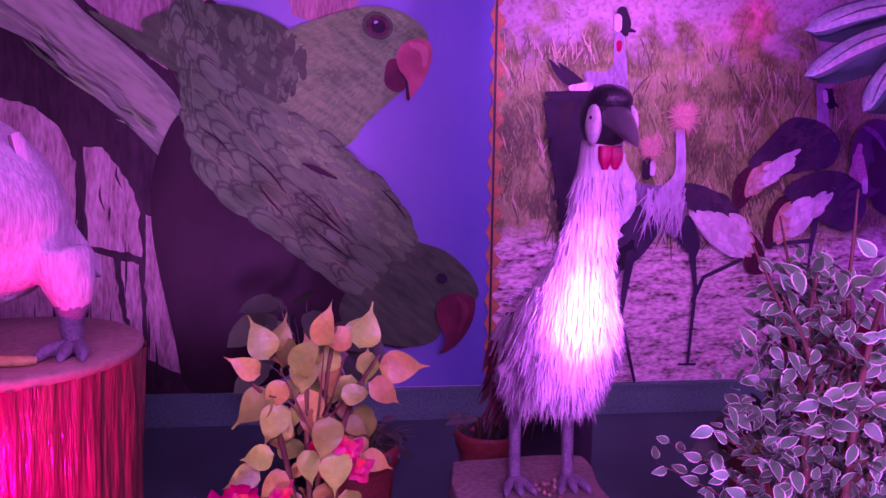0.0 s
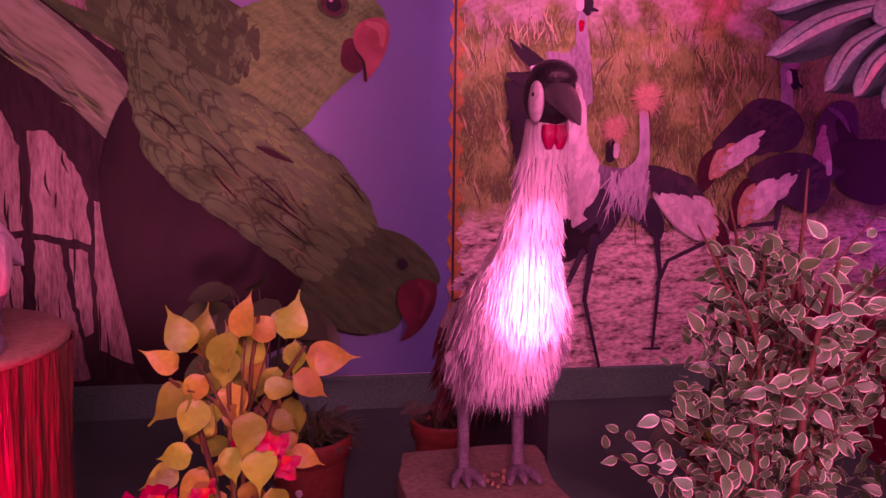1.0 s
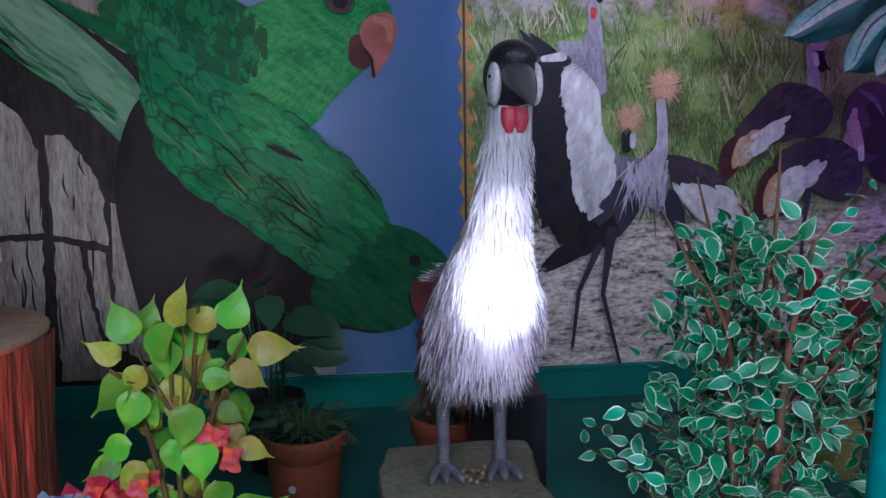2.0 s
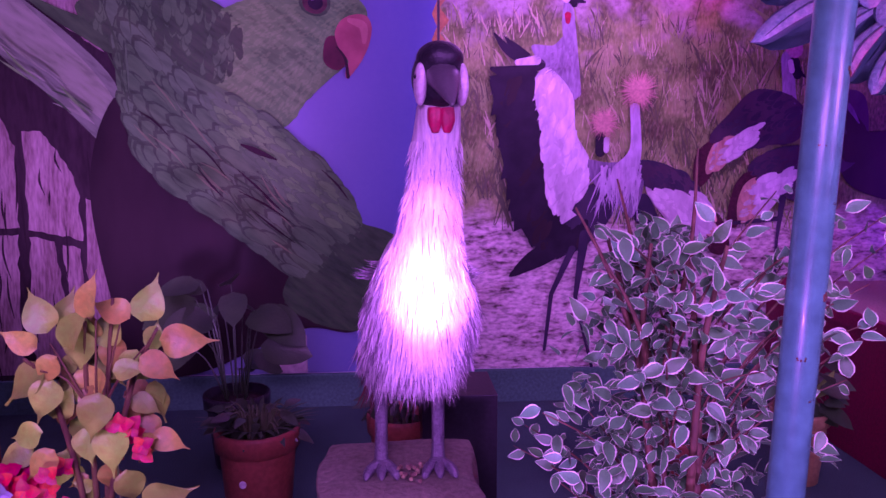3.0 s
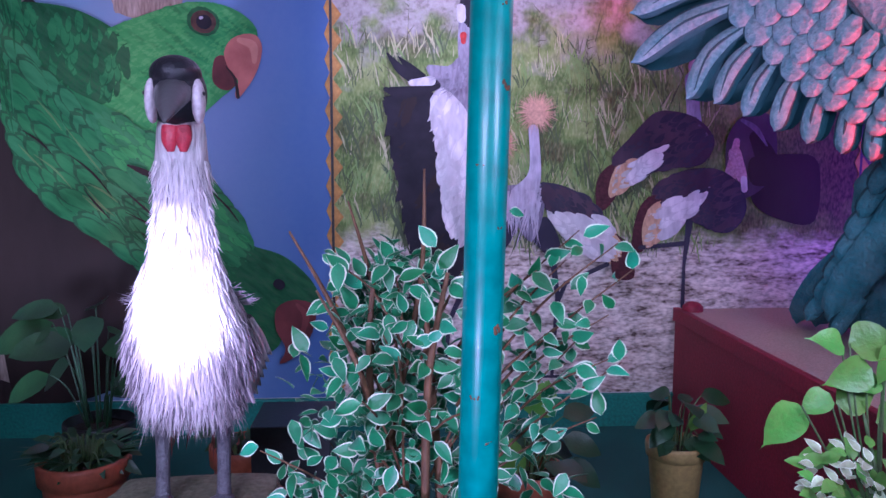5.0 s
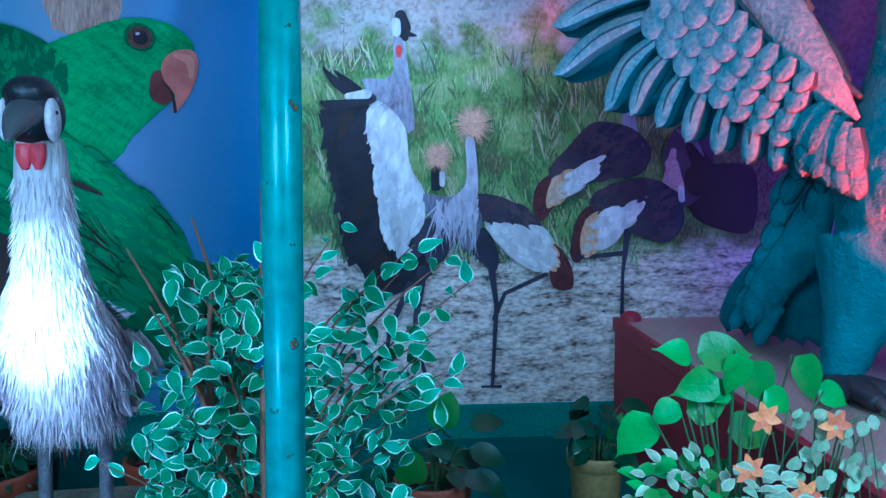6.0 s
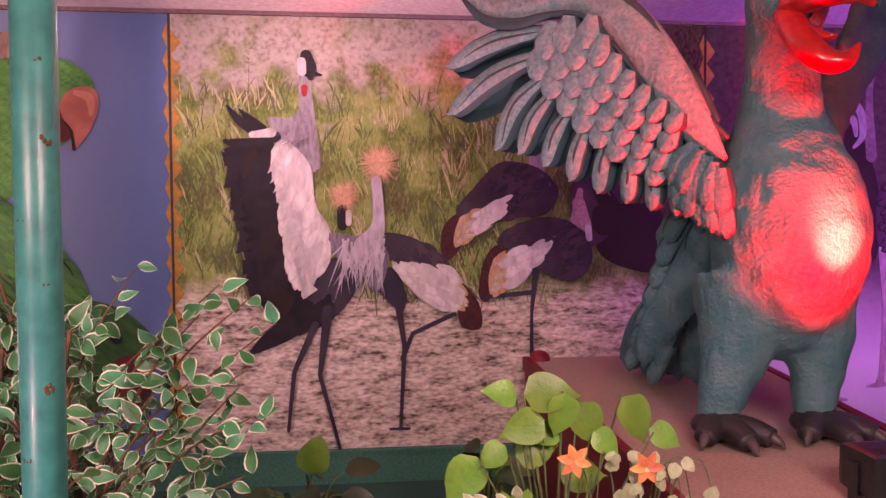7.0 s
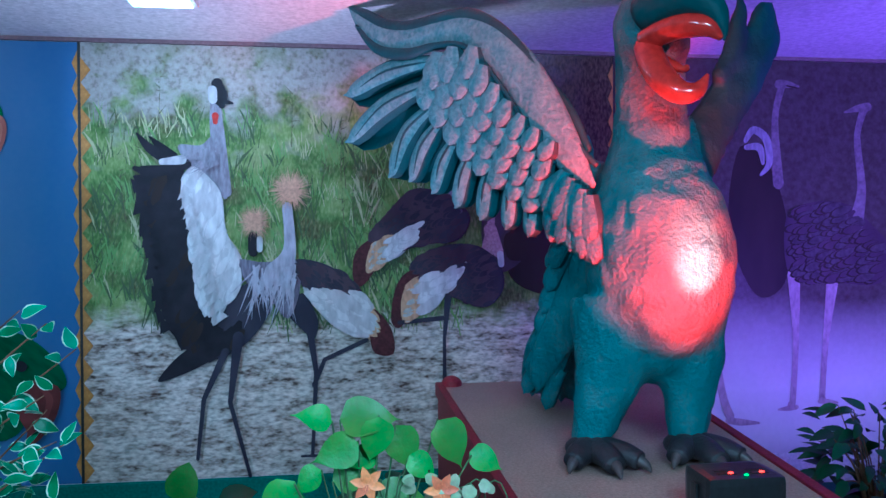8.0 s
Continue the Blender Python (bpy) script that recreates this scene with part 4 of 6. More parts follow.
# printed meadow: thin blades in patches, darker and lighter greens
rnd = random.Random(77)
MEADOW = [material("print_blade_dark", (0.05, 0.085, 0.022), (0.1, 0.13, 0.04), 0.6, 12, 60, 0),
          material("print_blade_green", (0.17, 0.3, 0.06), (0.25, 0.36, 0.1), 0.6, 12, 60, 0),
          material("print_blade_straw", (0.42, 0.42, 0.2), (0.5, 0.46, 0.27), 0.6, 12, 60, 0)]
bm = bmesh.new()
count = 0
for tuft in range(230):
    tx, tz = rnd.uniform(1.53, 3.3), 1.06 + 0.98 * rnd.random() ** 1.15
    tone = rnd.choice((0, 0, 1, 1, 2))
    tall = rnd.uniform(0.05, 0.15) * (1.25 - 0.35 * (tz - 1.0))
    for k in range(9):
        x = tx + rnd.gauss(0, 0.035)
        z = tz + rnd.gauss(0, 0.02)
        lean = rnd.gauss(0, 0.28) * tall
        high = tall * rnd.uniform(0.6, 1.2)
        w = rnd.uniform(0.0014, 0.003)
        y = WALL - 0.0062 - 0.0000007 * count
        count += 1
        f = bm.faces.new([bm.verts.new(p) for p in ((max(1.5, x - w), y, z), (x + w, y, z), (x + w * 0.7 + lean * 0.4, y, z + high * 0.6), (x + lean, y, z + high))])
        f.material_index = tone if rnd.random() < 0.8 else rnd.randrange(3)
tagged(part("printed_grass", bm, MEADOW, crane_mural, "", False), kind="stuff")
LAYER[0] = 40
for nm, art in (("painted_shadow", CRANE_SHADOW), ("printed_far_crane", [
        ("blob", "plum", [(3.36, 1.6), (3.45, 1.73), (3.58, 1.71), (3.61, 1.5), (3.53, 1.36), (3.39, 1.34)]),
        ("stroke", "pink", [(3.41, 1.6, 0.016), (3.38, 1.4, 0.033)]),
        ("stroke", "umber", [(3.5, 1.62, 0.03), (3.56, 1.52, 0.05), (3.6, 1.4, 0.02)]), ("stroke", "dove", [(3.43, 1.7, 0.008), (3.5, 1.66, 0.014), (3.56, 1.58, 0.004)])]), ("printed_neck", CRANE_NECK), ("printed_crane", CRANE_TALL),
        ("printed_crane", CRANE_GRAZE), ("printed_crane", CRANE_LOW), ("printed_crane", CRANE_MID), ("printed_crane", CRANE_WING)):
    painted(nm, art, crane_mural)
for seed, (bird, body, white, way) in enumerate(((CRANE_GRAZE, 0, 3, 205), (CRANE_LOW, 0, 3, 205), (CRANE_MID, 3, 4, -35))):
    edge = [(p[0], p[1]) for p in smooth_line(bird[white][2], 5, True)]
    plumage("dark back feathers of a printed crane", bird[body][2], lambda x, z: way, 0.07, ("plum", "plum", "ink"), crane_mural, 81 + seed, 0.3, lambda x, z: not inside(x, z, edge))
    plumage("cream wing feathers of a printed crane", bird[5 if bird is CRANE_MID else 2][2], lambda x, z: way, 0.06, ("tan", "tan", "cream"), crane_mural, 97 + seed, 0.3)
    plumage("long pale wing feathers of a printed crane", bird[white][2], lambda x, z: way + 10, 0.085, ("white", "white", "bright"), crane_mural, 85 + seed, 0.28, lambda x, z: x < 2.76 if bird is CRANE_MID else x > (2.93 if bird is CRANE_GRAZE else 3.1))
plumage("long dark pinions of the raised wing", CRANE_WING[0][2], lambda x, z: 250, 0.13, ("black", "black", "umber", "black"), crane_mural, 91, 0.24)
plumage("white lining of the raised wing", CRANE_WING[1][2], lambda x, z: 262, 0.11, ("white", "white", "bright"), crane_mural, 92, 0.24)
painted("printed_crane", CRANE_WING_FRONT, crane_mural)


def crest(name, centre, radius, mat, count=230):
    """Golden crown of fine spiky bristles on a printed crane."""
    rnd = random.Random(name)
    bm = bmesh.new()
    LAYER[0] += 8
    y0 = next_layer()
    for i in range(count):
        a = rnd.uniform(0, 2 * math.pi)
        r = radius * rnd.uniform(0.7, 1.1)
        w = radius * 0.03
        vs = [bm.verts.new((centre[0] + p, y0 - 0.00002 * i, centre[1] + q)) for p, q in
              ((-w * math.sin(a), w * math.cos(a)), (w * math.sin(a), -w * math.cos(a)), (r * math.cos(a), r * math.sin(a)))]
        f = bm.faces.new(vs)
        f.normal_update()
        if f.normal.y > 0:
            f.normal_flip()
    return tagged(part(name, bm, mat, crane_mural, "spiky peach crest print", False), kind="stuff")


crest("printed_crest", (2.435, 1.73), 0.105, PRINT["peach"])
crest("printed_crest", (2.27, 1.58), 0.085, PRINT["peach"])


def fringe(name, root, tips, mat, width=0.012):
    """Printed hair-like plumes from root points to tip points."""
    bm = bmesh.new()
    LAYER[0] += 6
    y0 = next_layer()
    for i, ((x0, z0), (x1, z1)) in enumerate(zip(root, tips)):
        dx, dz = x1 - x0, z1 - z0
        n = math.hypot(dx, dz)
        f = bm.faces.new([bm.verts.new((x, y0 - 0.00002 * i, z)) for x, z in
                          ((x0 - dz / n * width, z0 + dx / n * width), (x0 + dz / n * width, z0 - dx / n * width), (x1, z1))])
        f.normal_update()
        if f.normal.y > 0:
            f.normal_flip()
    return tagged(part(name, bm, mat, crane_mural, "", False), kind="stuff")


rnd = random.Random(5)
roots = [(2.26 + 0.2 * rnd.random(), 1.38 - 0.08 * rnd.random()) for _ in range(60)]
fringe("printed_plume_tuft", roots, [(x + rnd.uniform(-0.16, 0.09) * (1 if x < 2.36 else 0.6), z - rnd.uniform(0.1, 0.24)) for x, z in roots], PRINT["pale"], 0.006)
roots = [(2.06 + 0.05 * rnd.random(), 1.95 - 0.1 * rnd.random()) for _ in range(26)]
fringe("printed_plume_tuft", roots, [(x - rnd.uniform(0.05, 0.16), z - rnd.uniform(0.0, 0.1)) for x, z in roots], PRINT["lilac"], 0.007)
roots = [(1.752 + 0.0085 * k + 0.012 * (k % 2), 1.765 - 0.05 * k) for k in range(14)]
fringe("printed_wing_edge", roots, [(x - 0.024 - 0.012 * (k % 3), z - 0.055) for k, (x, z) in enumerate(roots)], PRINT["black"], 0.042)
roots = [(1.97 + 0.012 * k, 1.74 - 0.045 * k) for k in range(14)]
fringe("printed_wing_edge", roots, [(x - 0.05, z - 0.06) for x, z in roots], PRINT["white"], 0.025)

ostrich_mural = mural("ostrich_mural", 4.042, 6.6, two_tone_print("savanna_print", "Z", 0.78, 1.25, (0.6, 0.57, 0.6), (0.05, 0.036, 0.032)),
                      "dark printed wall mural of ostriches on pale ground")
painted("printed_ostrich", OSTRICH, ostrich_mural)
plumage("loose dark body plumes of the printed ostrich", OSTRICH[4][2], lambda x, z: 200, 0.1, ("umber", "plum", "dusk2"), ostrich_mural, 95, 0.3)


def zigzag(name, x, owner):
    """Border of a black rule with ochre card triangles on both sides."""
    bm = bmesh.new()
    box(bm, (x - 0.006, WALL - 0.011, MURAL_LO), (x + 0.006, WALL - 0.0062, MURAL_HI))
    part("black_rule", bm, M_LINE, owner, "", False)
    step = 0.116
    me = bpy.data.meshes.new("triangle")
    bm = bmesh.new()
    for y in (0, -0.004):
        bmesh.ops.contextual_create(bm, geom=[bm.verts.new(p) for p in ((0, y, -step / 2), (0, y, step / 2), (0.044, y, 0))])
    bmesh.ops.bridge_loops(bm, edges=bm.edges[:])
    bmesh.ops.recalc_face_normals(bm, faces=bm.faces[:])
    bm.to_mesh(me)
    bm.free()
    me.materials.append(M_OCHRE)
    n = int((MURAL_HI - MURAL_LO) / step)
    for k in range(n):
        for side in (1, -1):
            ob = new("triangle", me)
            ob.parent = owner
            z = MURAL_LO + step * (k + 0.5 + (0.25 if side < 0 else 0))
            if z + step / 2 > MURAL_HI:
                continue
            ob.matrix_basis = pose(x + side * 0.0065, WALL - 0.0065, z) @ (Matrix() if side > 0 else Matrix.Rotation(math.pi, 4, "Y")) @ Matrix.Diagonal((1.0 if side > 0 else 0.55, 1, 1, 1))


weeds = []
rnd = random.Random(77)
for k in range(46):
    x, z = rnd.uniform(1.55, 3.9), rnd.uniform(1.25, 1.95)
    if 2.0 < x < 2.6 and z < 1.7:
        continue
    h = rnd.uniform(0.12, 0.36)
    lean = rnd.uniform(-0.04, 0.04)
    weeds.append((x, z, h, lean))
roots, tips = [], []
for x, z, h, lean in weeds:
    roots.append((x, z)), tips.append((x + lean, z + h))
    for j in range(7):
        t = rnd.uniform(0.3, 0.95)
        roots.append((x + lean * t, z + h * t)), tips.append((x + lean * t + rnd.uniform(-0.045, 0.045), z + h * t + rnd.uniform(0.0, 0.05)))
MEADOW_LAYER, LAYER[0] = LAYER[0], 0
fringe("printed_weed", roots, tips, material("print_weed", (0.06, 0.075, 0.025), (0.13, 0.11, 0.04), 0.6, 12, 60, 0), 0.0022)
LAYER[0] = MEADOW_LAYER
vanes = []
for k in range(9):
    x = 1.80 + 0.022 * k
    vanes.append(("stroke", "ink", [(x, 1.76 - 0.01 * k, 0.001), (x + 0.02, 1.5 - 0.01 * k, 0.004), (x + 0.09, 1.14 + 0.01 * k, 0.001)]))
for k in range(7):
    x = 1.99 + 0.018 * k
    vanes.append(("stroke", "pale", [(x, 1.74 - 0.03 * k, 0.001), (x + 0.01, 1.5 - 0.02 * k, 0.004), (x + 0.03, 1.25, 0.001)]))
for x0, z0, x1, z1 in ((1.93, 1.83, 1.75, 1.84), (1.93, 1.86, 1.80, 1.93), (1.9, 1.89, 1.79, 1.98)):
    vanes.append(("stroke", "black", [(x0, z0, 0.018), ((x0 + x1) / 2, (z0 + z1) / 2 - 0.008, 0.02), (x1, z1, 0.003)]))
painted("printed_vane", vanes, crane_mural, "thin vane lines of the raised wing")
zigzag("border", 1.48, crane_mural)
zigzag("border", 4.04, crane_mural)

# ceiling lamp over the crane mural
cl = base("ceiling_lamp", (2.0, 3.66, CEIL), "white square ceiling lamp with bright diffuser", "lamp")
solid("housing", (-0.13, -0.13, -0.03), (0.13, 0.13, 0), M_CEIL, cl)
solid("diffuser", (-0.11, -0.11, -0.036), (0.11, 0.11, -0.0305), M_GLOWPANEL, cl, 0.001, "glowing white diffuser")


# ---- platform ----
platform = base("platform", (3.62, 3.4, FLOOR), "maroon display platform with a brown cloth top", "platform")
PLAT = 0.79 - FLOOR


def skewed(name, x0, x1, y0, y1, z0, z1, mat, label=""):
    bm = bmesh.new()
    box(bm, (x0, y0, z0), (x1, y1, z1), 0.006)
    for v in bm.verts:
        v.co.x += 0.008 * (v.co.y + 1) if v.co.x < 0 else 0.131 * (v.co.y + 1) - 0.071
    return part(name, bm, mat, platform, label, False)


skewed("body", -0.5, 0.42, -1.15, 1.0, 0, PLAT - 0.02, M_PLATSIDE)
skewed("top", -0.475, 0.39, -1.14, 0.99, PLAT - 0.019, PLAT, M_PLATTOP, "worn brown cloth top")
skewed("edge_strip", -0.512, -0.478, -1.16, 1.0, PLAT - 0.06, PLAT + 0.006, M_PLATSIDE, "dark red edge strip")
skewed("edge_strip", 0.393, 0.43, -1.16, 1.0, PLAT - 0.06, PLAT + 0.006, M_PLATSIDE, "dark red edge strip")
bm = bmesh.new()
tube(bm, [(-0.425, 0.93, PLAT - 0.35, 0.05), (-0.425, 0.93, PLAT - 0.02, 0.05), (-0.425, 0.93, PLAT + 0.03, 0.04), (-0.425, 0.93, PLAT + 0.045, 0.015)], 16)
part("corner_post", bm, M_PLATSIDE, platform, "rounded maroon corner post")


# ---- statues ----
def fused(build, voxel, smooth=3):
    """One skin over all the overlapping solids that build() makes."""
    bm = bmesh.new()
    build(bm)
    me = bpy.data.meshes.new("form")
    bm.to_mesh(me)
    bm.free()
    ob = new("form", me)
    mod = ob.modifiers.new("skin", "REMESH")
    mod.mode, mod.voxel_size = "VOXEL", voxel
    sm = ob.modifiers.new("soft", "SMOOTH")
    sm.iterations, sm.factor = smooth, 0.5
    done = bpy.data.meshes.new_from_object(ob.evaluated_get(bpy.context.evaluated_depsgraph_get()))
    bpy.data.objects.remove(ob)
    bpy.data.meshes.remove(me)
    return done


def plate(bm, root, tip, width, lift, mats=(0, 1), segs=6, bend=0.0, rim=0.72, blunt=0.55, normal=(0, -1, 0), thick=0.012):
    """A moulded feather: a raised pale middle and a dark sunken rim, from root to tip, facing normal."""
    root, tip, nv = Vector(root), Vector(tip), Vector(normal)
    d = tip - root
    side = d.cross(nv).normalized()
    rows = []
    for i in range(segs + 1):
        t = i / segs
        w = width * 0.5 * min(1, (0.45 + 1.2 * t) if t < 0.45 else 1) * (math.sqrt(max(0.0, 1 - ((t - blunt) / (1 - blunt)) ** 2)) if t > blunt else 1)
        c = root + d * t + side * (bend * math.sin(math.pi * t))
        row = []
        for f, h in ((-1, -thick), (-rim, 0.35), (0, 1), (rim, 0.35), (1, -thick)):
            row.append(bm.verts.new(c + side * (w * f) + nv * (lift * h if h > 0 else h)))
        rows.append(row)
    for a, b in zip(rows, rows[1:]):
        for k in range(4):
            f = bm.faces.new((a[k], a[k + 1], b[k + 1], b[k]))
            f.material_index = mats[1] if k in (0, 3) else mats[0]


def strands(bm, rnd, spots, mat, length, width, sway=0.3):
    """Thin tapering hair-like feathers: spots are (place, direction)."""
    for at, d in spots:
        at, d = Vector(at), Vector(d).normalized()
        n = length * rnd.uniform(0.6, 1.2)
        side = d.cross(Vector((rnd.uniform(-1, 1), rnd.uniform(-1, 1), rnd.uniform(-0.3, 0.3)))).normalized() * width
        j = Vector((rnd.uniform(-1, 1), rnd.uniform(-1, 1), rnd.uniform(-1, 1))) * sway * n * 0.5
        mid, end = at + d * n * 0.55 + j * 0.25, at + d * n + j
        v = [bm.verts.new(p) for p in (at - side, at + side, mid + side * 0.8, mid - side * 0.8, end)]
        bm.faces.new((v[0], v[1], v[2], v[3])).material_index = mat
        bm.faces.new((v[3], v[2], v[4])).material_index = mat


def crane_statue():
    """Standing crowned crane model seen from the breast, feet on a stone."""
    def body(bm):
        tube(bm, [(1.30, 2.74, 0.98, 0.06), (1.30, 2.66, 1.02, 0.11), (1.30, 2.56, 1.06, 0.132), (1.305, 2.50, 1.12, 0.130), (1.308, 2.46, 1.21, 0.102),
                  (1.318, 2.435, 1.29, 0.072), (1.326, 2.415, 1.38, 0.058), (1.332, 2.40, 1.46, 0.053), (1.336, 2.385, 1.53, 0.05), (1.338, 2.38, 1.58, 0.048)], 24, 0, 1.0, (1, 0, 0), 4)
        ball(bm, (1.30, 2.55, 1.06), (0.132, 0.16, 0.15))
        for x in (1.215, 1.355):
            tube(bm, [(x, 2.58, 1.0, 0.07), (x, 2.60, 0.93, 0.046), (x, 2.61, 0.875, 0.02)], 14)
    rnd = random.Random(11)
    bm = bmesh.new()
    bm.from_mesh(fused(body, 0.012))
    for v in bm.verts:
        k = noise.noise(Vector((v.co.x * 40, v.co.y * 40, v.co.z * 9)))
        v.co += v.normal * 0.007 * k
    bm.normal_update()
    surface = [(v.co.copy(), v.normal.copy()) for v in bm.verts]
    for f in bm.faces:
        c = f.calc_center_median()
        f.material_index = 1 if c.y > 2.60 and c.z > 1.0 else 0
    # hanging plumes over breast, flanks, back and skirt
    for at, n in rnd.sample(surface, min(len(surface), 5200)):
        down = Vector((0, 0, -1)) + n * 0.35
        if at.z > 1.5:
            continue
        back = at.y > 2.6 and at.z > 1.0
        # more grey strands on the flanks darken the body's edges
        strands(bm, rnd, [(at, down)], 1 if back or rnd.random() < (0.6 if abs(at.x - 1.305) > 0.085 else 0.14) else 0, 0.035 if at.z > 1.2 else 0.05, 0.0013, 0.4)
    for i in range(1500):
        a = rnd.uniform(0, 2 * math.pi)
        x, y = 1.29 + 0.105 * math.cos(a), 2.58 + 0.12 * math.sin(a)
        strands(bm, rnd, [((x, y, rnd.uniform(0.965, 1.03)), (0.08 * math.cos(a), 0.1 * math.sin(a), -1))], 0 if rnd.random() > 0.35 else 1, 0.088, 0.0013, 0.4)
    # drooping tail at the back
    for i in range(160):
        strands(bm, rnd, [((1.24 + rnd.uniform(-0.07, 0.08), rnd.uniform(2.7, 2.78), rnd.uniform(0.88, 1.03)), (-0.25, 0.45, -1))], 2, 0.17, 0.006, 0.2)
    # folded wings: two rows of long feathers on the flanks
    for s in (-1, 1):
        for k in range(7):
            x = 1.30 + s * (0.118 + 0.008 * math.sin(k))
            plate(bm, (x - s * 0.02, 2.52 + 0.035 * k, 1.15 - 0.008 * k), (1.30 + s * 0.128, 2.56 + 0.045 * k, 0.93 + 0.008 * k), 0.045, 0.01, (0, 1), 6, 0, 0.7, 0.6, (s, -0.35, 0))
        # grey strands put in as the dark gap between wing and breast
        for k in range(90):
            t = k / 89
            at = (1.30 + s * (0.095 + 0.02 * math.sin(math.pi * t)), 2.475 + 0.03 * t, 1.17 - 0.2 * t)
            strands(bm, rnd, [(at, (s * 0.1, -0.25, -1))], 1, 0.05, 0.003, 0.35)
        for k in range(60):
            t = rnd.random()
            strands(bm, rnd, [((1.30 + s * (0.07 + 0.05 * t), 2.5 + 0.05 * t, 1.215 - 0.05 * t), (s * 0.9, -0.1, 0.2))], 1, 0.04, 0.0014, 0.5)
    # head: black crown, cheeks, red throat, beak; it looks a little aside
    first = len(bm.verts)
    ball(bm, (0, -0.005, 1.625), (0.057, 0.068, 0.07), 3, 24)
    ball(bm, (0, -0.02, 1.662), (0.05, 0.056, 0.038), 3, 20)
    for s in (-1, 1):
        ball(bm, (s * 0.0435, -0.036, 1.610), (0.0135, 0.033, 0.044), 4, 16)
        ball(bm, (s * 0.0552, -0.048, 1.624), (0.0035, 0.005, 0.0045), 3, 10)
        tube(bm, [(s * 0.012, -0.034, 1.562, 0.016), (s * 0.013, -0.038, 1.536, 0.016), (s * 0.012, -0.036, 1.512, 0.007)], 12, 5, 0.7)
    tube(bm, [(0, -0.045, 1.628, 0.038), (0, -0.085, 1.612, 0.031), (0, -0.125, 1.588, 0.019), (0, -0.16, 1.562, 0.003)], 14, 6, 0.8)
    bm.verts.ensure_lookup_table()
    turn = Matrix.Translation((1.336, 2.372, 0)) @ Matrix.Rotation(radians(6), 4, "Z")
    for v in bm.verts[first:]:
        v.co = turn @ v.co
    # legs and feet
    for x in (1.205, 1.350):
        tube(bm, [(x, 2.61, 0.9, 0.021), (x, 2.615, 0.85, 0.0175), (x, 2.612, 0.79, 0.0165), (x, 2.605, 0.72, 0.0165), (x, 2.6, 0.68, 0.019)], 12, 7, 1, (0, 1, 0), 4, 0.05)
        ball(bm, (x, 2.59, 0.68), (0.028, 0.034, 0.017), 7, 12)
        for dx in (-0.036, 0, 0.036):
            tube(bm, [(x, 2.595, 0.682, 0.016), (x + dx * 0.7, 2.565, 0.682, 0.0135), (x + dx, 2.535, 0.677, 0.011), (x + dx * 1.1, 2.522, 0.671, 0.004)], 8, 7)
        tube(bm, [(x, 2.6, 0.68, 0.012), (x, 2.635, 0.677, 0.008), (x, 2.65, 0.672, 0.003)], 8, 7)
    ob = part("crane_statue", bm, [M_CRANEFEATHER, M_GREYFEATHER, M_MAROONFEATHER, M_VELVET, M_CHEEK, M_WATTLE, M_BEAKGREY, M_LEG])
    return tagged(ob, "life-size crowned crane model with pale shaggy plumage on stone", "bird statue", "bird statues on display")


crane_statue()

# stone block under the crane
bm = bmesh.new()
box(bm, (1.055, 2.40, FLOOR), (1.452, 2.80, 0.668), 0.045)
bmesh.ops.subdivide_edges(bm, edges=bm.edges[:], cuts=5, use_grid_fill=True)
for v in bm.verts:
    k = noise.noise(v.co * 5) * 0.035 + noise.noise(v.co * 22) * 0.008
    v.co.z -= 0.01 * abs(noise.noise(v.co * 9)) if v.co.z > 0.6 else 0
    if v.co.z < 0.662:
        v.co += Vector((v.co.x - 1.26, v.co.y - 2.57, 0)).normalized() * k
tagged(part("stone_block", bm, M_STONE, None), "rough mossy brown stone block used as a plinth", "stone")
sprig = base("dried_sprig", (1.272, 2.53, 0.668), "tiny dried flowers lying on the stone block", "flowers")
rnd = random.Random(3)
me_bud = bpy.data.meshes.new("bud")
bm = bmesh.new()
bmesh.ops.create_icosphere(bm, subdivisions=1, radius=0.0058)
bm.to_mesh(me_bud)
bm.free()
for k in range(22):
    ob = new("bud", me_bud)
    ob.parent = sprig
    ob.matrix_basis = pose(rnd.uniform(-0.035, 0.035), rnd.uniform(-0.04, 0.04), 0.006 + 0.02 * rnd.random())
me_bud.materials.append(material("dried_bud", (0.4, 0.12, 0.1), (0.16, 0.26, 0.1), 0.8, 30, 90, 0.2, each=0.5))
solid("black_box", (1.33, 3.05, FLOOR), (1.57, 3.3, 0.70), M_BLACK)
tagged(bpy.data.objects["black_box"], "plain black box standing behind the crane", "box")


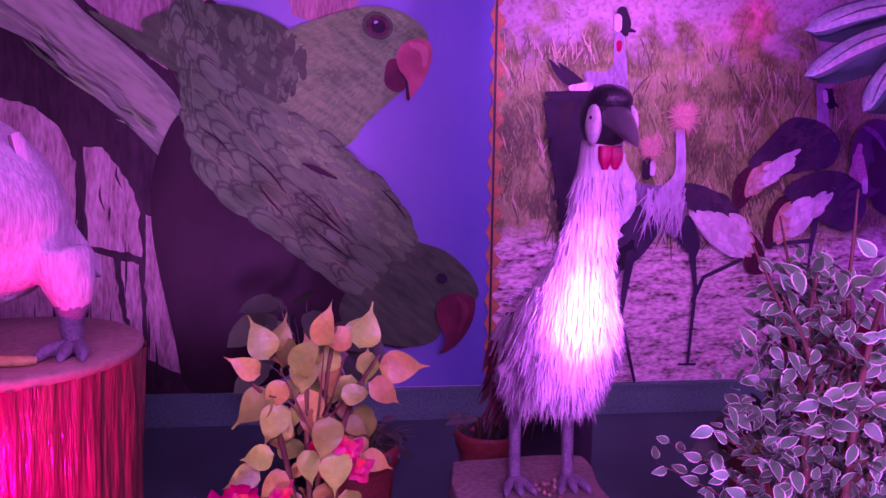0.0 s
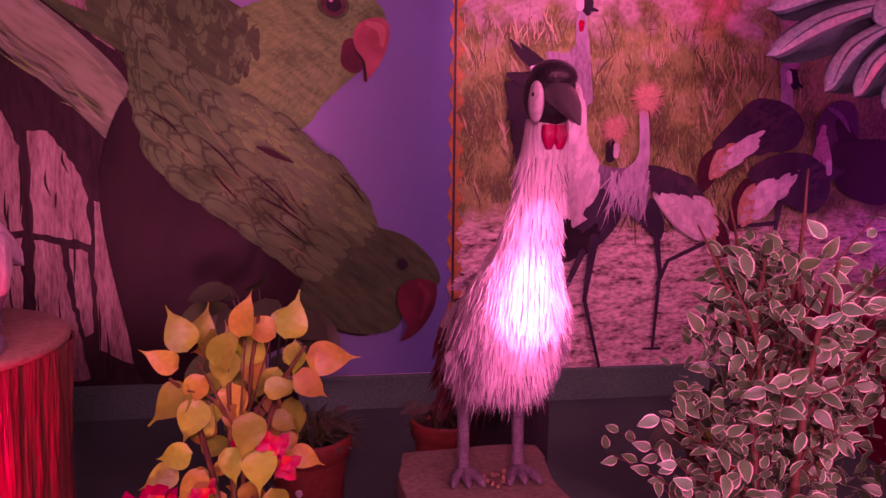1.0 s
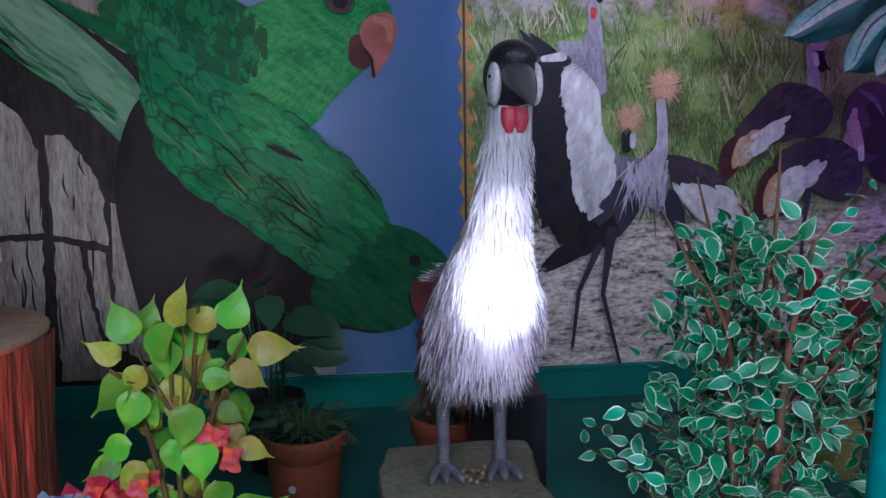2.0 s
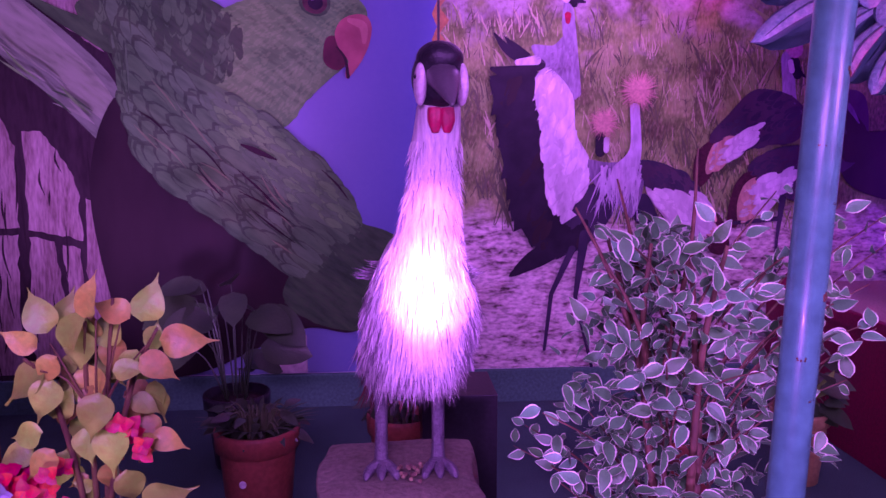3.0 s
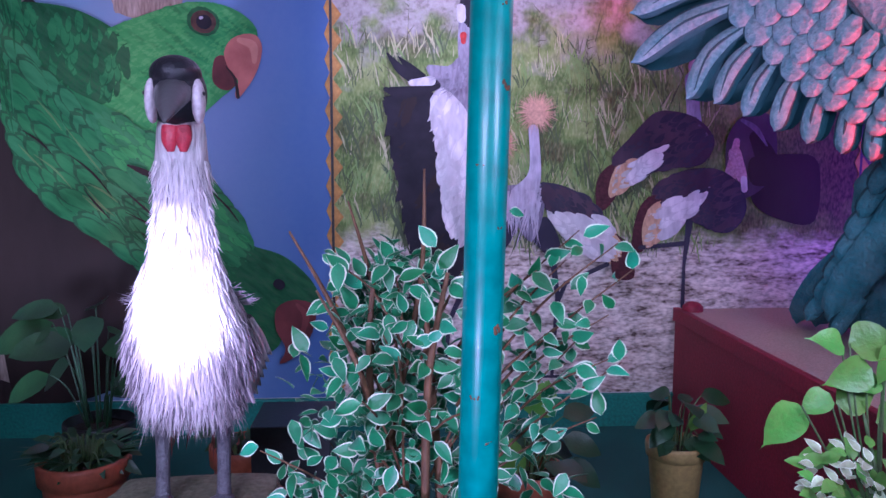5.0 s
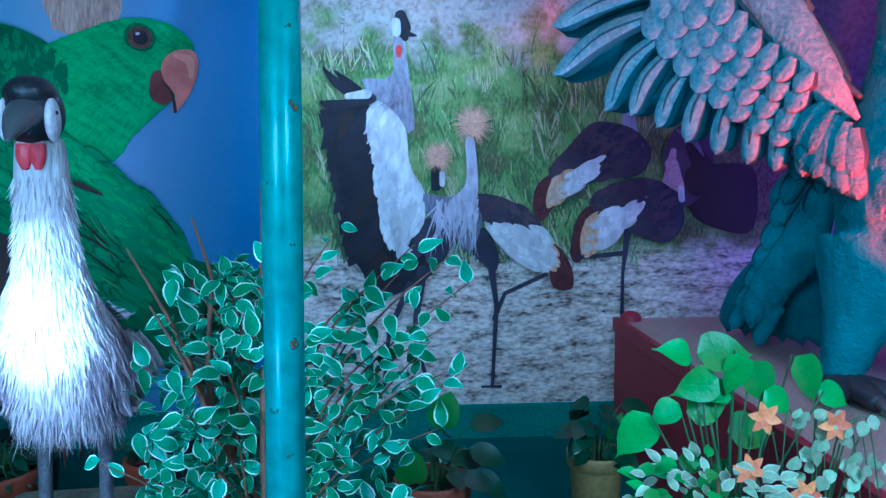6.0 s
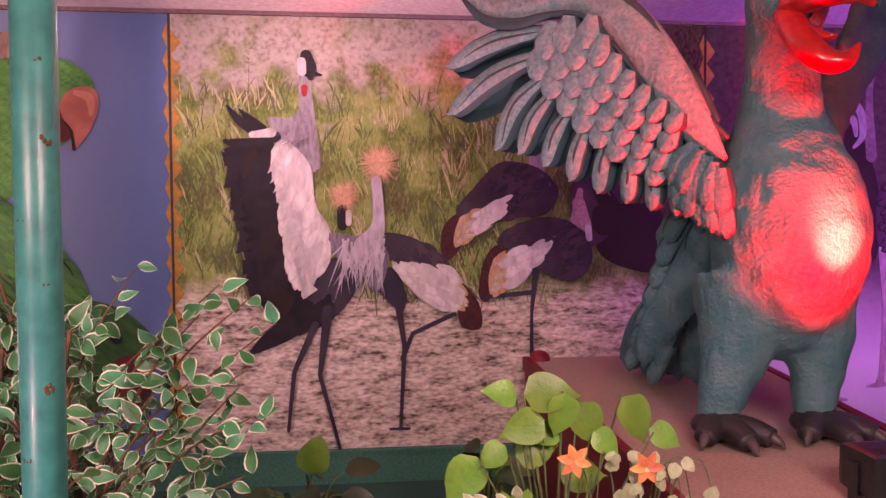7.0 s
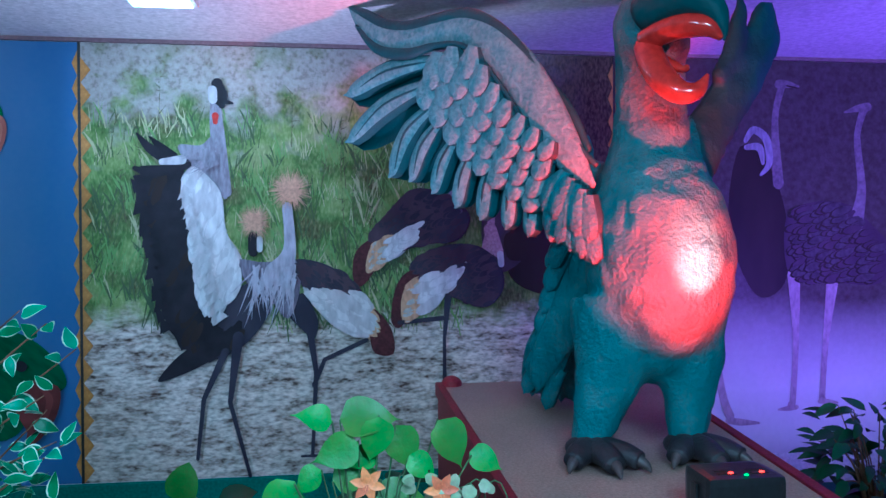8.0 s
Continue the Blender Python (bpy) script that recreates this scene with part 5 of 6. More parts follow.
def phoenix_statue():
    """Large stucco bird with one spread wing, open red beak and heavy legs."""
    def body(bm):
        tube(bm, [(3.68, 3.10, 1.04, 0.06), (3.68, 3.07, 1.13, 0.14), (3.685, 3.05, 1.26, 0.208), (3.69, 3.04, 1.40, 0.235), (3.68, 3.05, 1.55, 0.225), (3.68, 3.07, 1.68, 0.18),
                  (3.68, 3.08, 1.78, 0.138), (3.67, 3.06, 1.90, 0.112), (3.66, 3.04, 2.02, 0.108), (3.66, 3.02, 2.12, 0.115)], 28, 0, 1.0, (0, 1, 0), 4)
        ball(bm, (3.645, 2.99, 2.15), (0.115, 0.15, 0.15), 0, 24)
        for pts in ([(3.57, 3.08, 1.28, 0.165), (3.54, 3.05, 1.12, 0.13), (3.495, 3.03, 1.0, 0.092), (3.462, 3.02, 0.9, 0.068), (3.45, 3.02, 0.84, 0.056)],
                    [(3.76, 3.06, 1.26, 0.16), (3.78, 3.03, 1.1, 0.112), (3.78, 3.02, 1.0, 0.084), (3.775, 3.02, 0.9, 0.068), (3.775, 3.02, 0.85, 0.058)]):
            tube(bm, pts, 18, 0)
        # draped tail feathers behind
        for k in range(5):
            tube(bm, [(3.57 - 0.01 * k, 3.2 + 0.02 * k, 1.75 - 0.05 * k, 0.06), (3.535 - 0.01 * k, 3.33 + 0.03 * k, 1.5 - 0.02 * k, 0.072), (3.5 + 0.02 * k, 3.5 + 0.02 * k, 1.22, 0.075),
                      (3.5 + 0.045 * k, 3.76 - 0.02 * k, 0.98, 0.075), (3.54 + 0.055 * k, 3.98 - 0.09 * k, 0.835, 0.05)], 12, 0, 0.6, (0, 1, 0))
        tube(bm, [(3.5, 3.2, 1.62, 0.09), (3.47, 3.25, 1.7, 0.08), (3.5, 3.3, 1.85, 0.05)], 14)
        # far wing raised on the other side
        tube(bm, [(3.82, 3.15, 1.68, 0.1), (3.95, 3.25, 1.85, 0.09), (4.1, 3.3, 2.05, 0.085), (4.2, 3.32, 2.22, 0.075), (4.22, 3.32, 2.36, 0.03)], 14, 0, 0.5, (0, 1, 0))
        tube(bm, [(4.0, 3.26, 2.05, 0.03), (4.08, 3.28, 2.2, 0.04), (4.1, 3.28, 2.37, 0.015)], 10, 0, 0.6, (0, 1, 0))
    bm = bmesh.new()
    bm.from_mesh(fused(body, 0.014))
    bm.normal_update()
    for v in bm.verts:
        c = v.co
        k = 0.007 * noise.noise(c * 17) + 0.005 * noise.noise(Vector((c.x * 45, c.y * 45, c.z * 14)))
        if 1.78 < c.z < 2.1 and abs(c.x - 3.66) < 0.2:
            k += 0.0016 * math.sin(c.z * 110 + 9 * noise.noise(c * 8))
        v.co += v.normal * k
    for f in bm.faces:
        c = f.calc_center_median()
        # far wing coloured dark so that it reads as unlit
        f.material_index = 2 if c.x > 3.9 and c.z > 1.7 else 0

    facing = Vector((-0.734, -0.679, 0))

    def at(u, v, proud=0.0):
        """A place on the swept-back wing's plane: u 0 to 100 from its tip to the shoulder, v 0 to 100 upwards."""
        k = 0.012643 * u - 0.0000256 * u * u
        return Vector((2.67 + 0.74 * k, 3.85 - 0.8 * k, 1.4755 + 0.009596 * v - 0.0000216 * u * v)) + facing * proud

    def along(degrees, size):
        return Vector((0.679 * math.cos(radians(degrees)), -0.734 * math.cos(radians(degrees)), math.sin(radians(degrees)))) * size

    # wing slab behind the feathers
    tube(bm, [(*at(97, 33, -0.05), 0.08), (*at(82, 46, -0.06), 0.15), (*at(64, 60, -0.06), 0.17), (*at(48, 72, -0.06), 0.10), (*at(40, 76, -0.06), 0.04)], 16, 2, 0.2, facing)
    # long primaries
    for i, (u0, v0, u1, v1, w, bd) in enumerate(((42, 77, 3, 63, 0.105, 0.03), (42, 68, 4, 43, 0.105, 0.04), (43, 60, 22, 28, 0.10, 0.05), (46, 54, 31, 26, 0.088, 0.03), (51, 47, 40, 21, 0.088, 0.02),
                                                 (58, 42, 50, 15, 0.088, 0.015), (65, 36, 60, 10, 0.088, 0.01), (73, 31, 71, 6, 0.082, 0.0), (81, 27, 80, 3, 0.076, 0.0), (88, 25, 90, 1, 0.066, 0.0))):
        step = 0.006 * (i % 2)
        plate(bm, at(u0, v0, 0.0 + step), at(u1, v1, 0.0 + step), w, 0.02, (1, 2), 14, bd, 0.7, 0.72, facing, 0.02)
        plate(bm, at(u0, v0, -0.03), at(u1, v1, -0.028), w * 1.04, 0.012, (2, 2), 10, bd, 0.7, 0.74, -facing)
        mid = at(u0, v0, 0.018 + step).lerp(at(u1, v1, 0.018 + step), 0.5)
        tube(bm, [(*at(u0, v0, 0.014 + step), 0.004), (*(mid + (at(u1, v1) - at(u0, v0)).cross(facing).normalized() * bd), 0.005), (*at(u0, v0, 0.016 + step).lerp(at(u1, v1, 0.012 + step), 0.88), 0.002)], 6, 2)
    # rows of scale-like coverts with dark grooves between them
    for row, (a, b, n, size, turn) in enumerate((((41, 72), (86, 24), 8, 0.098, 6), ((44, 80), (88, 30), 8, 0.096, 10), ((51, 82), (91, 37), 8, 0.09, 8), ((60, 82), (93, 44), 7, 0.08, 6))):
        for k in range(n):
            t = k / (n - 1)
            bow = math.sin(math.pi * t)
            s = size * (1.12 - 0.36 * t)
            a0 = at(a[0] + (b[0] - a[0]) * t - 2 * bow, a[1] + (b[1] - a[1]) * t - 3 * bow, 0.022 + 0.009 * row + 0.003 * (k % 2))
            way = along(248 - 14 * t + turn * (1 - t), s * 1.3)
            plate(bm, a0, a0 + way + facing * 0.004, s * 1.34, 0.008, (1, 2), 10, 0, 0.76, 0.4, facing, 0.016)
    # thick leading edge: a pale inner band and a dark outer rim that curls at its tip
    tube(bm, [(*at(5, 100), 0.008), (*at(11, 93), 0.036), (*at(20, 87), 0.058), (*at(30, 85.5), 0.06), (*at(42, 88), 0.058), (*at(54, 89), 0.064), (*at(64, 84), 0.074),
              (*at(74, 74), 0.08), (*at(82, 62), 0.08), (*at(89, 50), 0.074), (*at(96, 39), 0.058), (*at(102, 31), 0.036), (*at(108, 25), 0.008)], 18, 1, 0.55, facing)
    tube(bm, [(*at(4, 101, 0.004), 0.005), (*at(12, 97, 0.004), 0.02), (*at(21, 92, 0.01), 0.024), (*at(31, 91, 0.01), 0.026), (*at(43, 94, 0.01), 0.024), (*at(55, 96, 0.01), 0.024), (*at(67, 91, 0.01), 0.022),
              (*at(78, 80, 0.01), 0.022), (*at(87, 66, 0.01), 0.02), (*at(94, 51, 0.01), 0.018), (*at(101, 41, 0.0), 0.016), (*at(108, 34, -0.02), 0.008)], 12, 2, 0.8, facing)
    tube(bm, [(*at(9, 92, 0.02), 0.006), (*at(18, 82, 0.02), 0.02), (*at(30, 79.5, 0.02), 0.022), (*at(42, 82.5, 0.025), 0.014), (*at(53, 83, 0.034), 0.01), (*at(61, 78, 0.038), 0.009), (*at(70, 67, 0.04), 0.009), (*at(78, 55, 0.04), 0.009), (*at(86, 43, 0.036), 0.008), (*at(93, 34, 0.03), 0.006)], 10, 2)
    # ruffled shoulder that joins wing and body
    for k in range(5):
        for j in range(2):
            a0 = at(98 + 2.4 * k, 31 - 2.5 * k - 9 * j, 0.03 + 0.006 * (k % 2) - 0.006 * j)
            plate(bm, a0, a0 + along(236 + 9 * k + 6 * j, 0.15), 0.1, 0.02, (0, 2), 8, 0.01, 0.82, 0.6, facing, 0.02)
    # ragged tufts down the edge of the back drape
    for k in range(8):
        z = 1.62 - 0.085 * k
        plate(bm, (3.50 - 0.006 * k, 3.24 + 0.045 * k, z), (3.425 - 0.004 * k, 3.30 + 0.055 * k, z - 0.15), 0.075, 0.018, (0, 2), 8, 0.012, 0.8, 0.7, (-0.5, -0.86, 0))
        plate(bm, (3.545 - 0.006 * k, 3.2 + 0.04 * k, z - 0.03), (3.49 - 0.004 * k, 3.25 + 0.05 * k, z - 0.2), 0.07, 0.018, (0, 2), 8, 0.012, 0.8, 0.7, (-0.4, -0.9, 0))
    # small tufts where the wing meets the body
    for k in range(9):
        a0 = Vector((3.44 + 0.02 * k, 3.2 - 0.012 * k, 1.78 - 0.03 * k))
        plate(bm, a0, a0 + Vector((-0.06, 0.02, -0.15)), 0.06, 0.014, (0, 2), 6, 0.01)
    # face: eye, brows, beak with hooked red mandibles
    ball(bm, (3.572, 2.885, 2.175), (0.03, 0.022, 0.045), 2, 16)
    ball(bm, (3.566, 2.872, 2.172), (0.02, 0.012, 0.032), 1, 14)
    ball(bm, (3.564, 2.862, 2.17), (0.01, 0.006, 0.016), 5, 12)
    tube(bm, [(3.60, 2.9, 2.17, 0.075), (3.635, 2.81, 2.18, 0.066), (3.675, 2.74, 2.165, 0.058), (3.712, 2.705, 2.125, 0.04), (3.728, 2.69, 2.07, 0.016), (3.728, 2.688, 2.04, 0.003)], 16, 2, 0.85, (0, 0, 1))
    tube(bm, [(3.585, 2.88, 2.085, 0.042), (3.615, 2.81, 2.095, 0.045), (3.655, 2.745, 2.095, 0.043), (3.695, 2.71, 2.08, 0.034), (3.72, 2.69, 2.045, 0.01)], 14, 4, 0.8, (0, 0, 1))
    tube(bm, [(3.585, 2.885, 2.07, 0.042), (3.585, 2.83, 2.0, 0.047), (3.60, 2.78, 1.94, 0.047), (3.632, 2.745, 1.905, 0.041), (3.668, 2.722, 1.91, 0.029), (3.69, 2.705, 1.95, 0.005)], 14, 4, 0.85, (0, 0, 1))
    tube(bm, [(3.60, 2.88, 2.05, 0.034), (3.625, 2.83, 2.01, 0.032), (3.648, 2.78, 1.98, 0.024), (3.655, 2.76, 1.985, 0.008)], 12, 4, 0.5, (0, 0, 1))
    tube(bm, [(3.57, 2.93, 2.27, 0.04), (3.63, 2.9, 2.29, 0.045), (3.7, 2.93, 2.28, 0.03)], 12, 2)
    # long overlapping feathers down the back drape
    for k in range(9):
        x = 3.57 - 0.012 * k
        plate(bm, (x, 3.14 + 0.03 * k, 1.74 - 0.06 * k), (x - 0.05, 3.34 + 0.03 * k, 1.14 - 0.03 * k), 0.085, 0.022, (0, 0), 9, 0.02, 0.8, 0.75, (-0.35, -0.93, 0))
    for k in range(6):
        plate(bm, (3.46 + 0.035 * k, 3.44 + 0.01 * k, 1.25), (3.49 + 0.045 * k, 3.93 - 0.07 * k, 0.812), 0.1, 0.025, (0, 0), 9, 0.025, 0.8, 0.8, (-0.3, -0.95, 0))
    # feet with three thick toes and claws
    for x in (3.45, 3.775):
        ball(bm, (x, 3.0, 0.835), (0.085, 0.08, 0.045), 3, 16)
        for dx, dy in ((-0.09, -0.1), (0.02, -0.16), (0.11, -0.12)):
            tube(bm, [(x, 3.0, 0.84, 0.05), (x + dx * 0.6, 3.0 + dy * 0.6, 0.84, 0.043), (x + dx, 3.0 + dy, 0.825, 0.033)], 12, 3, 0.85, (0, 0, 1))
            tube(bm, [(x + dx * 0.98, 3.0 + dy * 0.98, 0.828, 0.018), (x + dx * 1.14, 3.0 + dy * 1.14, 0.815, 0.012), (x + dx * 1.22, 3.0 + dy * 1.22, 0.797, 0.003)], 10, 6)
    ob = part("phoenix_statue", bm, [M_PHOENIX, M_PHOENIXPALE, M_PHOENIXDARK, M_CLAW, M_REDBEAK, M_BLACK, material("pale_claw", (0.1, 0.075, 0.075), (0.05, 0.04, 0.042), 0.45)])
    return tagged(ob, "large teal stucco bird statue with spread wing and red beak", "bird statue", "bird statues on display")


phoenix_statue()

# pale stump-side bird and its bark-wrapped stump
def stump():
    thing = base("tree_stump", (-0.055, 2.57, FLOOR), "tall stump wrapped in glossy red bark with cut wooden top", "stump")
    bm = bmesh.new()
    n, H = 180, 0.855
    rings = []
    for j in range(19):
        z = H * j / 18
        r0 = 0.318 - 0.02 * math.sin(math.pi * j / 18) + (0.03 if j < 2 else 0)
        ring = []
        for k in range(n):
            a = 2 * math.pi * k / n
            p = Vector((math.cos(a), math.sin(a), 0))
            w = 0.016 * noise.noise(Vector((p.x * 5, p.y * 5, z * 0.8))) + 0.014 * noise.noise(Vector((p.x * 24, p.y * 24, z * 1.6))) + 0.006 * noise.noise(Vector((p.x * 60, p.y * 60, z * 4)))
            ring.append(bm.verts.new((p.x * (r0 + w), p.y * (r0 + w), z)))
        rings.append(ring)
    for a, b in zip(rings, rings[1:]):
        for k in range(n):
            bm.faces.new((a[k], a[(k + 1) % n], b[(k + 1) % n], b[k]))
    bm.faces.new(rings[0][::-1])
    part("bark", bm, M_BARKWRAP, thing)
    bm = bmesh.new()
    lathe(bm, [(0.30, 0.85), (0.318, 0.853), (0.322, 0.868), (0.31, 0.88), (0.2, 0.877), (0.1, 0.879), (0.01, 0.88)], 64)
    part("cut_top", bm, M_CUTWOOD, thing, "rough cut wooden top")


stump()


def pale_bird():
    def body(bm):
        tube(bm, [(-0.02, 2.42, 1.27, 0.05), (-0.05, 2.46, 1.33, 0.17), (-0.1, 2.5, 1.42, 0.21), (-0.17, 2.52, 1.54, 0.185), (-0.23, 2.52, 1.66, 0.11), (-0.26, 2.5, 1.76, 0.085)], 24)
        ball(bm, (-0.27, 2.47, 1.82), (0.08, 0.09, 0.08))
        for x in (0.12, -0.14):
            tube(bm, [(x - 0.02, 2.47, 1.36, 0.07), (x, 2.46, 1.28, 0.055), (x, 2.46, 1.2, 0.03), (x, 2.46, 1.14, 0.026)], 14)
    bm = bmesh.new()
    bm.from_mesh(fused(body, 0.014))
    for f in bm.faces:
        f.material_index = 1 if f.calc_center_median().z < 1.235 else 0
    for v in bm.verts:
        v.co += v.normal * 0.004 * noise.noise(v.co * 40)
    for k in range(12):
        plate(bm, (0.03 + 0.004 * k, 2.44 + 0.012 * k, 1.62 - 0.02 * k), (0.09 + 0.004 * k, 2.5 + 0.012 * k, 1.36 - 0.008 * k), 0.06, 0.012, (0, 2), 6, 0, 0.8, 0.6, (0.6, -0.8, 0.2))
    for x in (0.12, -0.14):
        for dx in (-0.05, 0.0, 0.045):
            tube(bm, [(x, 2.46, 1.143, 0.02), (x + dx * 0.7, 2.42, 1.143, 0.017), (x + dx, 2.385, 1.135, 0.011), (x + dx * 1.1, 2.37, 1.129, 0.003)], 10, 1)
    tube(bm, [(-0.27, 2.4, 1.82, 0.035), (-0.265, 2.35, 1.80, 0.02), (-0.26, 2.33, 1.77, 0.004)], 12, 3)
    for v in bm.verts:
        v.co += Vector((0.02, 0.03, -0.047))
    return tagged(part("pale_bird_statue", bm, [M_CRANEFEATHER, M_LEG, M_GREYFEATHER, M_BEAKGREY]), "pale plump bird model standing on the red stump", "bird statue", "bird statues on display")


pale_bird()
bm = bmesh.new()
tube(bm, [(-0.28, 2.44, 1.09, 0.012), (-0.08, 2.39, 1.091, 0.013), (0.06, 2.38, 1.091, 0.012), (0.1, 2.39, 1.089, 0.008)], 10)
tagged(part("yellow_stick", bm, material("yellow_stick", (0.5, 0.36, 0.08), None, 0.6)), "yellow wooden stick lying on the stump top", "stick")


# ---- pole ----
pole = base("steel_pole", (1.878, 1.933, FLOOR), "teal painted round steel post with rust spots", "pole")
bm = bmesh.new()
lathe(bm, [(0.0302, 0), (0.0302, CEIL - FLOOR + 0.004)], 40)
shaft = part("shaft", bm, M_TEALPAINT, pole)
shaft.rotation_euler = (radians(2.08), radians(0.94), 0)
bm = bmesh.new()
lathe(bm, [(0.07, 0), (0.07, 0.008), (0.034, 0.01), (0.034, 0.03), (0.031, 0.031)], 32)
part("base_plate", bm, M_TEALPAINT, pole)
rnd = random.Random(8)
for zz, aa, sz in ((1.60, -48, 0.011), (1.252, -48, 0.011), (1.40, -60, 0.004), (1.15, -115, 0.005), (1.08, -70, 0.004), (1.49, -120, 0.003), (1.71, -55, 0.005)):
    bm = bmesh.new()
    for k in range(5):
        a = radians(aa + rnd.uniform(-14, 14))
        c = Vector((0.0288 * math.cos(a), 0.0288 * math.sin(a), zz - FLOOR + rnd.uniform(-0.5, 0.5) * sz))
        ball(bm, c, (0.0015 + sz * 0.16, 0.0015 + sz * 0.16, sz * rnd.uniform(0.3, 0.6)), 0, 8)
    part("rust_spot", bm, M_RUST, shaft, "brown rust chip")


# ---- plants ----
def pot(parent, r_top, r_bot, height, mat, soil=True):
    bm = bmesh.new()
    lathe(bm, [(r_bot, 0), (r_bot + 0.004, 0.004), (r_top * 0.9, height * 0.80), (r_top * 0.92, height * 0.82), (r_top, height * 0.83), (r_top * 1.02, height * 0.97), (r_top, height),
               (r_top * 0.93, height), (r_top * 0.86, height * 0.86)], 40)
    part("pot", bm, mat, parent)
    bm = bmesh.new()
    lathe(bm, [(r_top * 0.86, height * 0.8), (r_top * 0.88, height * 0.885), (r_top * 0.5, height * 0.91), (0.01, height * 0.92)], 28)
    for v in bm.verts:
        v.co.z += 0.006 * noise.noise(v.co * 40)
    part("soil", bm, M_SOIL, parent)


def stem_part(parent, pts, mat=None, name="stem", n=8):
    bm = bmesh.new()
    tube(bm, pts, n)
    return part(name, bm, mat or M_STEM, parent)


def ficus():
    """Variegated artificial fig: slender stems and many cream-edged leaves."""
    rnd = random.Random(21)
    o = Vector((1.80, 2.17, FLOOR))
    thing = base("variegated_ficus", o, "artificial ficus with cream-edged green leaves", "plant")
    pot(thing, 0.15, 0.11, 0.28, M_BLACK)
    me = [leaf_mesh("ficus_leaf", 0.049, 0.029, [M_LEAF, M_RIM], 0.8, 0.2, d) for d in (0.05, 0.22, 0.4)]
    shoots = []
    for k in range(4):
        a = k * 1.7
        pts = [(0.02 * math.cos(a), 0.02 * math.sin(a), 0.25, 0.011), (0.05 * math.cos(a), 0.04 * math.sin(a), 0.6, 0.009), (-0.03 + 0.07 * math.cos(a + 0.5), 0.06 * math.sin(a), 0.9, 0.007), (-0.04 + 0.1 * math.cos(a + 1), 0.07 * math.sin(a), 1.1, 0.004)]
        stem_part(thing, pts)
        shoots.append(pts)
    for tip in ((-0.22, -0.02, 1.17), (-0.12, 0.05, 1.22), (0.02, 0.0, 1.28), (-0.17, -0.06, 1.07)):
        stem_part(thing, [(-0.05, 0, 0.75, 0.006), (tip[0] * 0.6, tip[1], 0.75 + (tip[2] - 0.75) * 0.6, 0.005), (*tip, 0.002)], None, "twig", 6)
    twigs = []
    for k in range(78):
        h = rnd.uniform(0.34, 1.12)
        spread = 0.215 if h < 0.95 else 0.2 * (1.25 - h) / 0.3
        a = rnd.uniform(0, 2 * math.pi)
        cx = -0.05 + (0.02 if h > 0.8 else 0)
        tip = Vector((cx + spread * math.cos(a) * rnd.uniform(0.5, 1.15), spread * 0.8 * math.sin(a) * rnd.uniform(0.5, 1.1), h + rnd.uniform(-0.02, 0.08)))
        root = Vector((cx * 0.6, 0, max(0.3, h - rnd.uniform(0.1, 0.25))))
        twigs.append((root, tip))
    # two long sprays that reach out past the pole, and one to the other side
    for tip, root in (((0.40, -0.03, 1.1), (0.05, 0, 0.75)), ((0.38, -0.04, 0.93), (0.05, 0, 0.62)), ((0.33, 0.02, 0.98), (0.04, 0, 0.6)), ((0.30, -0.02, 1.17), (0.03, 0, 0.85)), ((-0.27, 0.2, 0.66), (-0.05, 0, 0.5)), ((-0.29, 0.23, 0.60), (-0.05, 0.02, 0.45)),
                      ((0.22, 0.03, 1.05), (0.03, 0, 0.7)), ((0.34, -0.02, 0.82), (0.05, 0, 0.62)), ((0.21, 0.0, 0.9), (0.03, 0, 0.6)), ((0.16, -0.04, 1.2), (0.0, 0, 0.9)), ((0.36, -0.06, 1.15), (0.1, 0, 0.86)), ((0.27, -0.05, 1.12), (0.08, 0, 0.84)), ((0.35, -0.05, 1.02), (0.1, 0, 0.78)), ((0.25, -0.06, 1.0), (0.06, 0, 0.75)), ((0.36, -0.02, 0.93), (0.12, 0, 0.75)), ((0.22, -0.04, 1.1), (0.02, 0, 0.86))):
        twigs.append((Vector(root), Vector(tip)))
    budget = 318
    for i, (root, tip) in enumerate(twigs):
        mid = (root + tip) / 2 + Vector((0, 0, 0.03))
        twig = thing
        if i % 3 == 0 or i > 77:
            twig = stem_part(thing, [(*root, 0.003), (*mid, 0.0025), (*tip, 0.0012)], None, "twig", 5)
        count = 7 if i > 77 else 2 + (i % 5 == 0)
        for j in range(count):
            if budget <= 0:
                break
            budget -= 1
            t = 1 - j * (0.11 if i > 77 else 0.17)
            p = mid.lerp(tip, max(0, 2 * t - 1)) if t > 0.5 else root.lerp(mid, 2 * t)
            p = p + Vector((rnd.uniform(-1, 1), rnd.uniform(-1, 1), rnd.uniform(-1, 1))) * 0.012
            d = (tip - root).normalized() * 0.5 + Vector((rnd.uniform(-1, 1), rnd.uniform(-1.0, 0.4), rnd.uniform(-0.9, 0.35)))
            up = Vector((rnd.uniform(-0.5, 0.5), -1.0, rnd.uniform(0.1, 0.9)))
            put_leaf(rnd.choice(me), twig, p, d, up, rnd.uniform(0.7, 1.1))
    # the inner foliage, seen only as a tangle
    bm = bmesh.new()
    src = me[1]
    co = [v.co.copy() for v in src.vertices]
    fs = [(list(p.vertices), p.material_index) for p in src.polygons]
